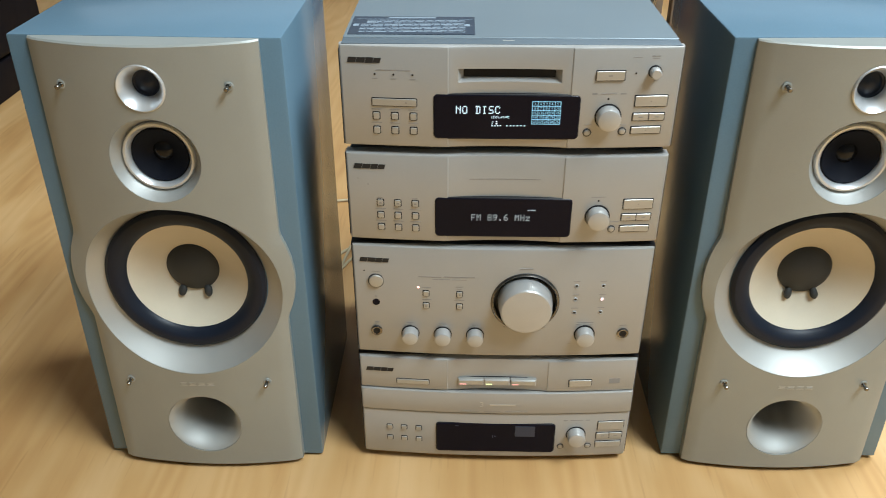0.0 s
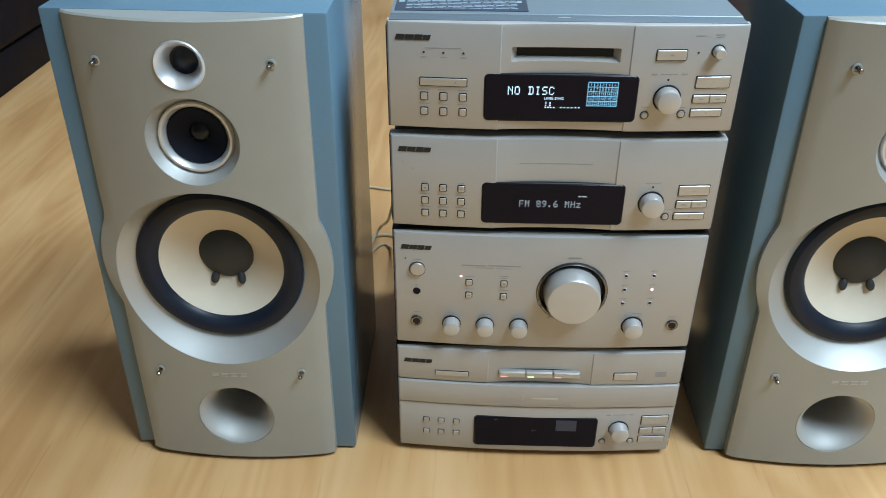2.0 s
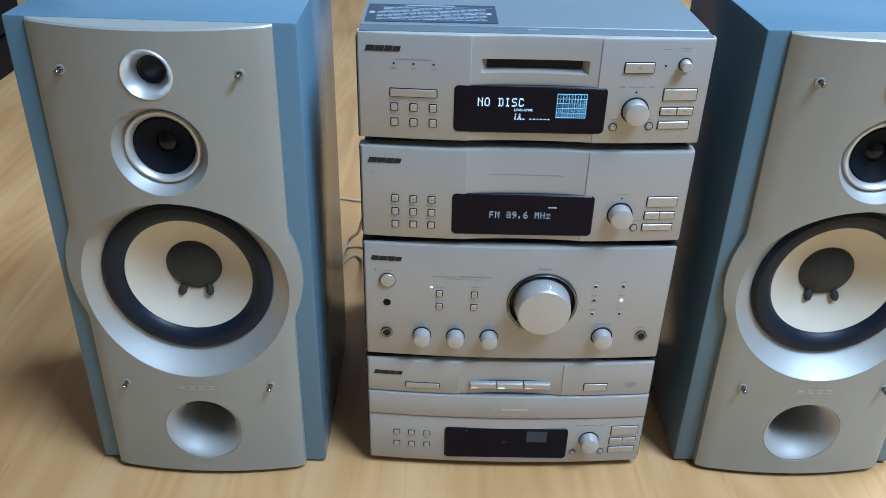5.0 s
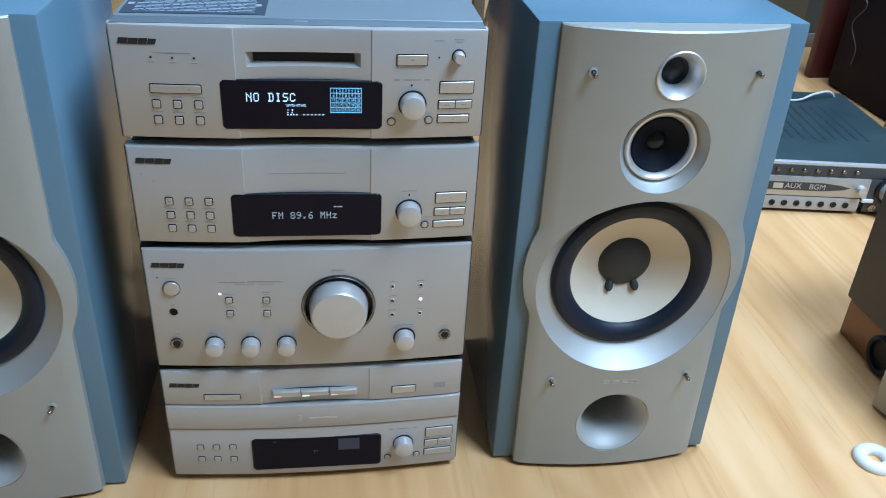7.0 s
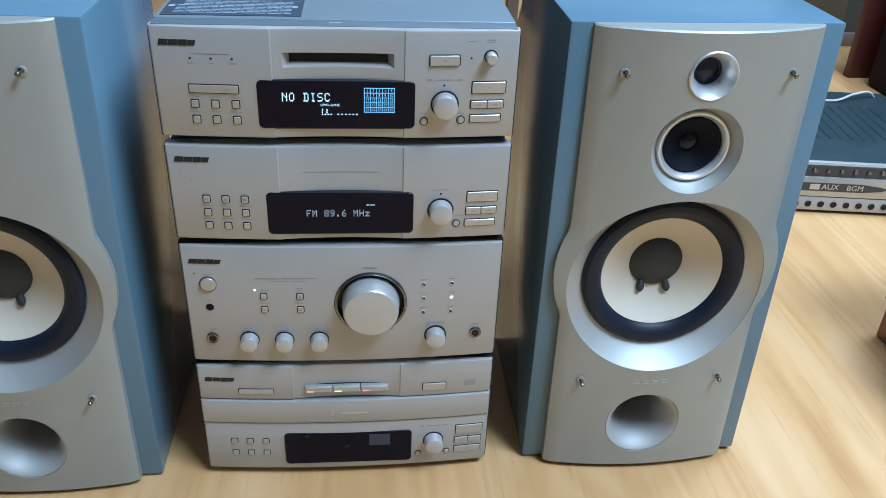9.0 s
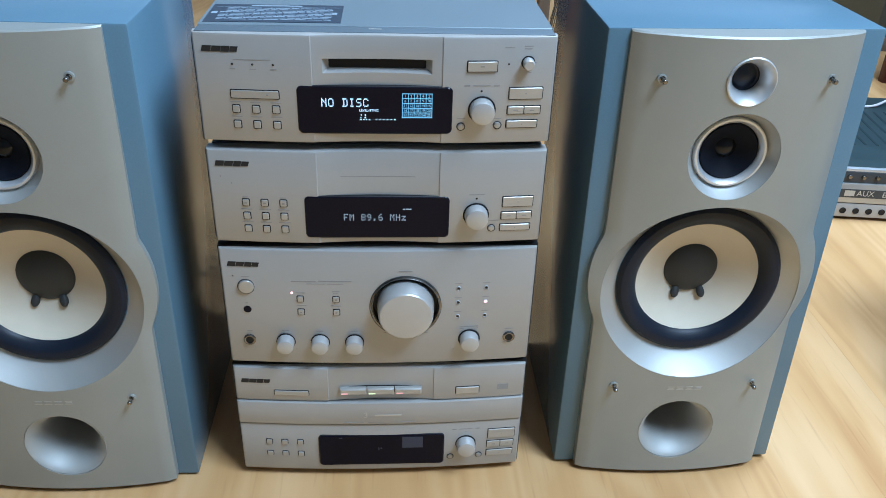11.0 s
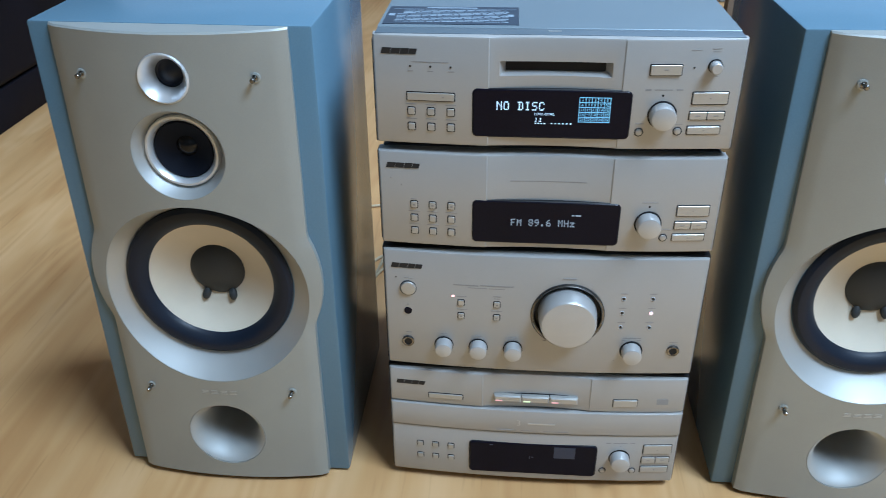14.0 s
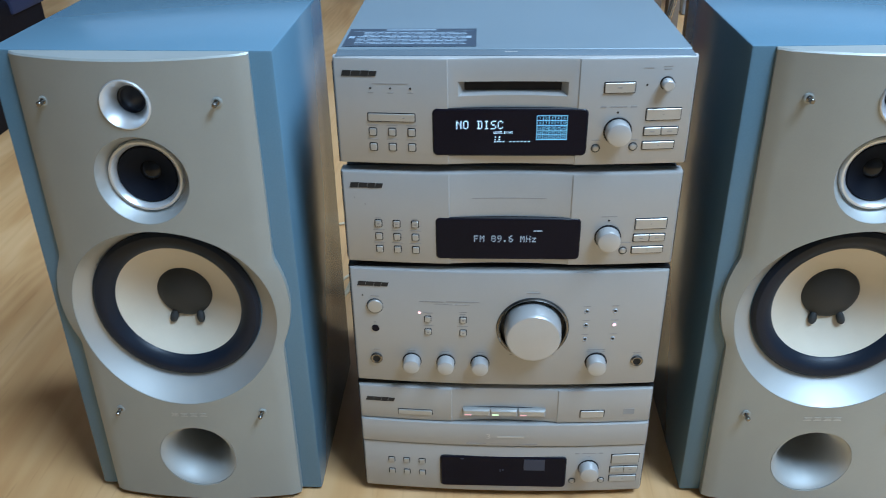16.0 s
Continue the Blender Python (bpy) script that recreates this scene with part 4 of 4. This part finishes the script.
def receiver():
    u = thing("receiver", (0, 0, 0), "teal-grey karaoke receiver with silver button panel on the floor", "receiver")
    L, R, D, H = -0.425, 0.0, 0.34, 0.084
    top = part("casing", box(L, R, 0.004, D, 0.008, H, 0.002), TEAL, u, "teal-grey steel casing")
    for k in range(18):
        part("vent_slot", box(L + 0.06 + k * 0.018, L + 0.064 + k * 0.018, 0.10, 0.26, H - 0.0005, H + 0.0004), VENT, top)
    part("top_edge", box(L, R, 0.0, 0.008, H - 0.004, H + 0.001, 0.001), SILVER_EDGE, u, "bright silver edge")
    part("upper_band", box(L, R, -0.001, 0.006, 0.0625, H - 0.004, 0.0006), DARKMETAL, u, "dark grey button band")
    for k in range(17):
        x = L + 0.02 + k * 0.0205
        if x < -0.10:
            part("band_button", lathe([(0, -0.005), (0.0027, -0.0048), (0.0034, -0.0035), (0.0034, 0.001)], x, 0.0725, seg=20), PEG, u)
    part("input_panel", box(L, -0.092, -0.004, 0.004, 0.030, 0.062, 0.001), BUTTON, u, "pale silver input panel")
    bm = loft([[(x, y, z) for x, z in ((L + 0.02, 0.0395), (-0.165, 0.0395), (-0.135, 0.0425), (-0.122, 0.046), (-0.135, 0.0495), (-0.165, 0.0530), (L + 0.02, 0.0530))] for y in (-0.0048, 0.0)])
    inlay = part("name_inlay", bm, DARKMETAL, u, "dark pointed inlay")
    lettering("AUX", 0.0125, -0.2120, -0.0050, 0.0465, inlay, PALE, "inlay_word")
    lettering("BGM", 0.0125, -0.1740, -0.0050, 0.0460, inlay, PALE, "inlay_word")
    part("inlay_print", bars([(-0.243, -0.228, 0.0465, 0.009)], -0.0049), PALE, inlay)
    part("panel_stud", lathe([(0, -0.014), (0.0062, -0.0135), (0.0072, -0.011), (0.0072, 0.0)], -0.106, 0.0455, seg=28), KNOB, u)
    part("jack_panel", box(L, -0.100, -0.003, 0.004, 0.006, 0.0285, 0.0006), SILVER, u, "silver strip of sockets")
    for k in range(16):
        x = L + 0.012 + k * 0.0195
        if x < -0.104:
            part("socket", lathe([(0.0046, 0.0), (0.0050, -0.0038), (0.0044, -0.0044), (0.003, -0.0038), (0, -0.0036)], x, 0.0165, seg=20, close=False), BLACK, u)
    part("lower_panel", box(-0.092, R, -0.002, 0.004, 0.006, 0.062, 0.0008), DARKMETAL, u)
    part("volume_ring", lathe([(0.0235, 0.0), (0.0235, -0.006), (0.0205, -0.008), (0.0195, -0.003)], -0.058, 0.044, seg=48, close=False), BLACK, u)
    part("volume_knob", lathe([(0, -0.026), (0.0155, -0.0255), (0.0175, -0.023), (0.0185, -0.002), (0.0185, 0.0)], -0.058, 0.044, seg=48), KNOB, u, "round silver volume knob")
    part("lit_key", box(-0.098, -0.080, -0.006, 0.0, 0.0235, 0.0290, 0.0008), WHITE, u)
    for x in (-0.078, -0.055):
        part("front_socket", lathe([(0.0058, 0.0), (0.0058, -0.004), (0.0035, -0.0042), (0.0030, -0.0030), (0, -0.0028)], x, 0.0135, seg=24, close=False), PEG, u)
    for x in (L + 0.04, -0.04):
        for y in (0.05, D - 0.05):
            part("foot", box(x - 0.015, x + 0.015, y - 0.015, y + 0.015, 0.0, 0.0085, 0.001), RUBBER, u)
    u.matrix_world = pose(0.936, 0.483, 0, 0, 0, -7)
    lead = thing("signal_lead", (0, 0, 0), "thin pale lead lying over the receiver", "cable")
    part("lead", tube(curve_points([(0.74, 0.80, 0.0868), (0.80, 0.79, 0.0868), (0.86, 0.775, 0.0868), (0.905, 0.79, 0.094), (0.945, 0.80, 0.09), (0.985, 0.82, 0.03), (1.01, 0.86, 0.0025)]), 0.0022), PAPER, lead)
    settle(lead, (0.86, 0.775, 0.0846))


def grey_box():
    u = thing("subwoofer", (0, 0, 0), "dark grey subwoofer box on an orange wooden base", "loudspeaker")
    part("cabinet", box(0.633, 0.90, -0.07, 0.197, 0.050, 0.243, 0.003), DULL, u, "dark grey vinyl box")
    base = part("base", box(0.636, 0.895, -0.065, 0.192, 0.0, 0.049, 0.002), ORANGE_WOOD, u, "orange wooden base")
    bm = lathe([(0.0235, 0), (0.0235, -0.004), (0.021, -0.006), (0.0175, -0.0045), (0.0165, 0.0)], seg=40, close=False)
    bmesh.ops.rotate(bm, cent=(0, 0, 0), matrix=Matrix.Rotation(radians(-90), 3, "Z"), verts=bm.verts)
    bmesh.ops.translate(bm, vec=(0.636, 0.112, 0.0245), verts=bm.verts)
    part("base_ring", bm, RUBBER, base, "black ring in the base")
    bm = lathe([(0, -0.0005), (0.0172, -0.0005), (0.0172, 0.001)], seg=32)
    bmesh.ops.rotate(bm, cent=(0, 0, 0), matrix=Matrix.Rotation(radians(-90), 3, "Z"), verts=bm.verts)
    bmesh.ops.translate(bm, vec=(0.636, 0.112, 0.0245), verts=bm.verts)
    part("base_opening", bm, BLACK, base)
    part("corner_cap", box(0.632, 0.668, 0.176, 0.198, 0.240, 0.247, 0.002), WHITE, u, "white corner cap")
    settle(u, (0.766, 0.064, 0))
    c = thing("cardboard_piece", (0, 0, 0), "small tan cardboard offcut lying on the subwoofer", "cardboard")
    part("board", box(-0.05, 0.05, -0.03, 0.03, 0, 0.012, 0.001), STRAP, c)
    c.matrix_world = pose(0.74, 0.15, 0.243, 0, 0, 20)


def beige_machine():
    u = thing("beige_machine", (0, 0, 0), "aged beige plastic appliance with round screw marks", "appliance")
    b = part("housing", box(0, 0.24, -0.30, 0, 0.0, 0.16, 0.006, 3), BEIGE, u)
    for y, z in ((-0.019, 0.120), (-0.019, 0.088)):
        bm = lathe([(0, -0.0008), (0.0055, -0.0008), (0.0065, 0.001)], seg=24)
        bmesh.ops.rotate(bm, cent=(0, 0, 0), matrix=Matrix.Rotation(radians(-90), 3, "Z"), verts=bm.verts)
        bmesh.ops.translate(bm, vec=(0, y, z), verts=bm.verts)
        part("screw_cap", bm, TRIM_TAUPE, u)
    part("hatch", box(-0.0025, 0.004, -0.26, -0.030, 0.008, 0.050, 0.002), BEIGE, u, "beige hatch")
    part("hatch_seam", box(-0.0008, 0.004, -0.2615, -0.0285, 0.0062, 0.0518, 0.002), BLACK, u)
    part("ridge", box(-0.003, 0.004, -0.20, -0.045, 0.066, 0.072, 0.001), BEIGE, u)
    u.matrix_world = pose(0.594, 0.058, 0, 0, 0, 14)
    w = thing("rubber_washer", (0, 0, 0), "white ring-shaped washer lying on the floor", "washer")
    bm = lathe([(0.0078, 0.0), (0.0072, -0.0030), (0.0078, -0.0056), (0.0098, -0.0076), (0.0125, -0.0086), (0.0155, -0.0085), (0.0182, -0.0072), (0.0203, -0.0048), (0.0210, -0.0020), (0.0204, 0.0), (0.0078, 0.0)], seg=48, close=False)
    bmesh.ops.rotate(bm, cent=(0, 0, 0), matrix=Matrix.Rotation(radians(-90), 3, "X"), verts=bm.verts)
    part("ring", bm, WHITE, w)
    zs = [v.co.z for v in w.children[0].data.vertices]
    w.matrix_world = pose(0.5505, -0.0225, -min(zs))


def far_right():
    u = thing("maroon_board", (0, 0, 0), "dark maroon veneered board standing upright", "board")
    part("body", box(1.118, 1.42, 1.162, 1.184, 0, 0.45, 0.002), MAROON, u)
    settle(u, (1.27, 1.173, 0))
    u = thing("equipment_case", (0, 0, 0), "black equipment case with a white tag", "case")
    b = part("body", box(1.137, 1.52, 0.80, 1.12, 0, 0.38, 0.012, 3), CASE_CLOTH, u)
    part("tag", box(1.1355, 1.1375, 0.935, 0.975, 0.180, 0.207), TAGPAPER, u, "white paper tag")
    part("hanging_lead", tube(curve_points([(1.135, 1.10, 0.30), (1.130, 1.085, 0.225), (1.133, 1.050, 0.195), (1.129, 1.075, 0.150), (1.133, 1.045, 0.105), (1.133, 1.045, 0.07)]), 0.0012), GREYLEAD, u, "pale lead hanging down the side")
    settle(u, (1.28, 0.95, 0))
    u = thing("white_case", (0, 0, 0), "white plastic case with a navy lower panel", "case")
    part("body", box(1.14, 1.45, 0.52, 0.76, 0.06, 0.36, 0.006, 3), WHITE, u)
    part("lower_panel", box(1.142, 1.448, 0.522, 0.758, 0, 0.06, 0.002), NAVY, u)
    settle(u, (1.3, 0.64, 0))
    u = thing("leaning_batten", (0, 0, 0), "taupe wooden batten leaning on the black case", "batten")
    bm = box(-0.012, 0.012, -0.008, 0.008, 0, 0.36, 0.001)
    bmesh.ops.rotate(bm, cent=(0, 0, 0), matrix=Matrix.Rotation(radians(4), 3, "Y"), verts=bm.verts)
    bmesh.ops.translate(bm, vec=(1.075, 0.785, 0), verts=bm.verts)
    part("stick", bm, TRIM_TAUPE, u)
    settle(u, (1.075, 0.785, 0))
    u = thing("grey_green_cabinet", (0, 0, 0), "grey-green painted cabinet with a taupe plinth", "cabinet")
    part("body", box(1.225, 1.75, 1.42, 2.90, 0.03, 0.50, 0.003), SAGE, u)
    part("plinth", box(1.217, 1.755, 1.412, 2.905, 0, 0.034, 0.003), TRIM_TAUPE, u, "taupe plinth")
    settle(u, (1.49, 2.16, 0))


def far_back():
    def plain(name, dims, mat, label, category, r=0.003):
        u = thing(name, (0, 0, 0), label, category)
        part("body", box(*dims, r), mat, u)
        settle(u, ((dims[0] + dims[1]) / 2, (dims[2] + dims[3]) / 2, 0))
        return u
    plain("red_board", (-0.208, -0.118, 1.90, 1.93, 0, 0.55), RED, "brick red board standing upright", "board")
    u = plain("black_cabinet", (-0.040, 0.078, 1.88, 2.10, 0, 0.6), NAVY, "narrow navy-black cabinet standing upright", "cabinet")
    u = plain("steel_rail", (-0.062, -0.048, 1.88, 1.894, 0, 0.7), CHROME, "upright bright steel rail", "rail")
    plain("dark_panel", (-0.085, -0.066, 1.90, 1.95, 0, 0.6), TRIM_TAUPE, "narrow taupe panel standing upright", "panel")
    u = plain("brown_carton", (0.085, 0.235, 1.86, 2.05, 0, 0.108), CARTON, "low brown cardboard carton", "carton")
    part("flap", box(-0.078, 0.078, -0.100, 0.10, 0.108, 0.1105, 0.001), TAGPAPER, u, "pale carton lid")
    u = thing("white_bin", (0, 0, 0), "white round plastic bin", "bin")
    bm = lathe([(0.055, 0.0), (0.058, 0.004), (0.064, 0.30), (0.067, 0.302), (0.067, 0.312), (0.060, 0.312), (0.054, 0.01), (0.0, 0.01)], seg=48, close=False)
    bmesh.ops.rotate(bm, cent=(0, 0, 0), matrix=Matrix.Rotation(radians(90), 3, "X"), verts=bm.verts)
    part("shell", bm, WHITE, u)
    u.matrix_world = pose(0.303, 1.86, 0)
    u = thing("leaning_pole", (0, 0, 0), "thin bright metal pole leaning on a rack", "pole")
    bm = tube([(0.298, 1.0, 0.005), (0.322, 1.0, 0.181), (0.344, 1.0, 0.287), (0.42, 1.0, 0.64)], 0.006, seg=12)
    part("tube", bm, CHROME, u)
    settle(u, (0.298, 1.0, 0))
    u = thing("brown_stand", (0, 0, 0), "dark brown wooden stand with thin upright slats", "stand")
    for x in (0.300, 0.335, 0.375):
        part("slat", box(x, x + 0.022, 1.05, 1.08, 0, 0.66, 0.002), CARTON, u)
    part("crossbar", box(0.295, 0.402, 1.08, 1.10, 0.10, 0.14, 0.002), CARTON, u)
    settle(u, (0.35, 1.07, 0))
    u = thing("plastic_crate", (0, 0, 0), "grey plastic crate with a dark handle slot", "crate")
    b = part("body", box(0.56, 0.73, 1.88, 2.10, 0, 0.32, 0.006, 3), CRATE, u)
    for z in (0.075, 0.165):
        part("handle_slot", box(0.615, 0.69, 1.877, 1.89, z - 0.012, z + 0.012, 0.003), BLACK, u)
    for z in (0.045, 0.105, 0.135):
        part("rib", box(0.562, 0.728, 1.874, 1.885, z - 0.004, z + 0.004, 0.001), CRATE, u)
    settle(u, (0.645, 1.99, 0))
    u = thing("green_bag", (0, 0, 0), "bright green bag with pale webbing straps", "bag")
    bm = box(0.745, 1.005, 1.86, 2.06, 0, 0.34, 0.03, 4)
    for v in bm.verts:
        v.co.x += 0.01 * math.sin(v.co.z * 30)
    part("body", bm, GREEN, u)
    for x in (0.79, 0.835, 0.875):
        part("strap", tube(curve_points([(x, 1.853, 0.02), (x + 0.006, 1.852, 0.10), (x + 0.03, 1.853, 0.22), (x + 0.05, 1.856, 0.30)]), 0.007), STRAP, u, "pale webbing strap")
    settle(u, (0.875, 1.96, 0))
    u = thing("olive_bundle", (0, 0, 0), "dark olive cloth bundle", "bundle")
    bm = box(1.015, 1.19, 1.90, 2.08, 0, 0.30, 0.04, 4)
    for v in bm.verts:
        v.co.y += 0.012 * math.sin(v.co.x * 60 + v.co.z * 25)
    part("body", bm, OLIVE, u)
    settle(u, (1.1, 1.99, 0))
    for x, tilt, lab in ((1.085, 2, "pale thin wooden stick standing upright"), (1.195, 5, "bright thin metal stick leaning")):
        u = thing("stick", (0, 0, 0), lab, "stick")
        bm = tube([(x, 1.875, 0.002), (x + 0.35 * math.tan(radians(tilt)), 1.875, 0.35)], 0.007, seg=10)
        part("rod", bm, STRAP if tilt == 2 else CHROME, u)
        settle(u, (x, 1.875, 0))
    u = plain("white_box", (-1.62, -1.392, 2.165, 2.34, 0, 0.16), WHITE, "white box with a grey printed front", "box")
    part("printed_front", box(-0.114, 0.112, -0.0895, -0.086, 0.006, 0.155), PRINTED, u, "grey printed front")
    plain("pink_box", (-1.195, -1.10, 2.36, 2.48, 0, 0.09), PAPER, "small pale box on the floor", "box")


def black_sofa():
    u = thing("black_sofa", (0, 0, 0), "black leather sofa end with a low plinth", "sofa")
    part("plinth", box(-1.75, -0.972, 0.660, 1.19, 0.0, 0.075, 0.004), LEATHER, u)
    part("arm", box(-1.76, -0.966, 0.655, 1.20, 0.078, 0.235, 0.016, 4), LEATHER, u, "black leather arm")
    part("cushion", box(-1.77, -0.975, 0.665, 1.195, 0.238, 0.52, 0.03, 4), LEATHER, u, "black leather cushion")
    part("throw", box(-1.1, -0.960, 1.06, 1.20, 0.20, 0.53, 0.008, 2), NAVY, u, "navy cloth over the corner")
    settle(u, (-1.36, 0.93, 0))


def speaker_cables():
    for n, keys in enumerate((((-0.150, 0.272, 0.14), (-0.160, 0.30, 0.10), (-0.172, 0.36, 0.05), (-0.19, 0.40, 0.012), (-0.21, 0.30, 0.003), (-0.235, 0.20, 0.05), (-0.25, 0.184, 0.09)),
                              ((-0.115, 0.282, 0.06), (-0.150, 0.30, 0.03), (-0.170, 0.372, 0.004), (-0.19, 0.37, 0.0028), (-0.23, 0.26, 0.0028), (-0.26, 0.20, 0.04), (-0.265, 0.184, 0.08)),
                              ((-0.110, 0.282, 0.05), (-0.14, 0.34, 0.008), (-0.165, 0.40, 0.0028), (-0.20, 0.395, 0.0028), (-0.24, 0.31, 0.0028), (-0.27, 0.22, 0.03), (-0.275, 0.184, 0.07)),
                              ((-0.14, 0.58, 0.0028), (-0.18, 0.545, 0.0028), (-0.22, 0.55, 0.0028), (-0.27, 0.53, 0.0028), (-0.33, 0.48, 0.0028)))):
        u = thing("speaker_cable", (0, 0, 0), "thin pale speaker cable behind the stack", "cable", "speaker cables")
        part("wire", tube(curve_points(keys), 0.0020), CLEAR, u)
        settle(u, keys[3])


receiver()
grey_box()
beige_machine()
far_right()
far_back()
black_sofa()
speaker_cables()


# ---- floor sheets ----
def floor_sheets():
    """Wide wood-effect sheets laid edge to edge, with a hairline joint between them."""
    width, gap, x = 1.8, 0.0, 0.541 - 2 * 1.8
    while x < X1:
        c, d = max(x, X0), min(x + width, X1)
        if d - c > 0.01:
            bm = box(0, d - c - gap, 0, Y1 - Y0, -0.006, 0.0)
            top = [e for e in bm.edges if all(abs(v.co.z) < 1e-6 for v in e.verts)]
            bmesh.ops.bevel(bm, geom=top, offset=0.00015, segments=1, affect="EDGES")
            ob = new("floor_sheet", finish("floor_sheet", bm, WOOD, False))
            ob.location = (c, Y0, 0)
            ob.parent = floor
        x += width


floor_sheets()
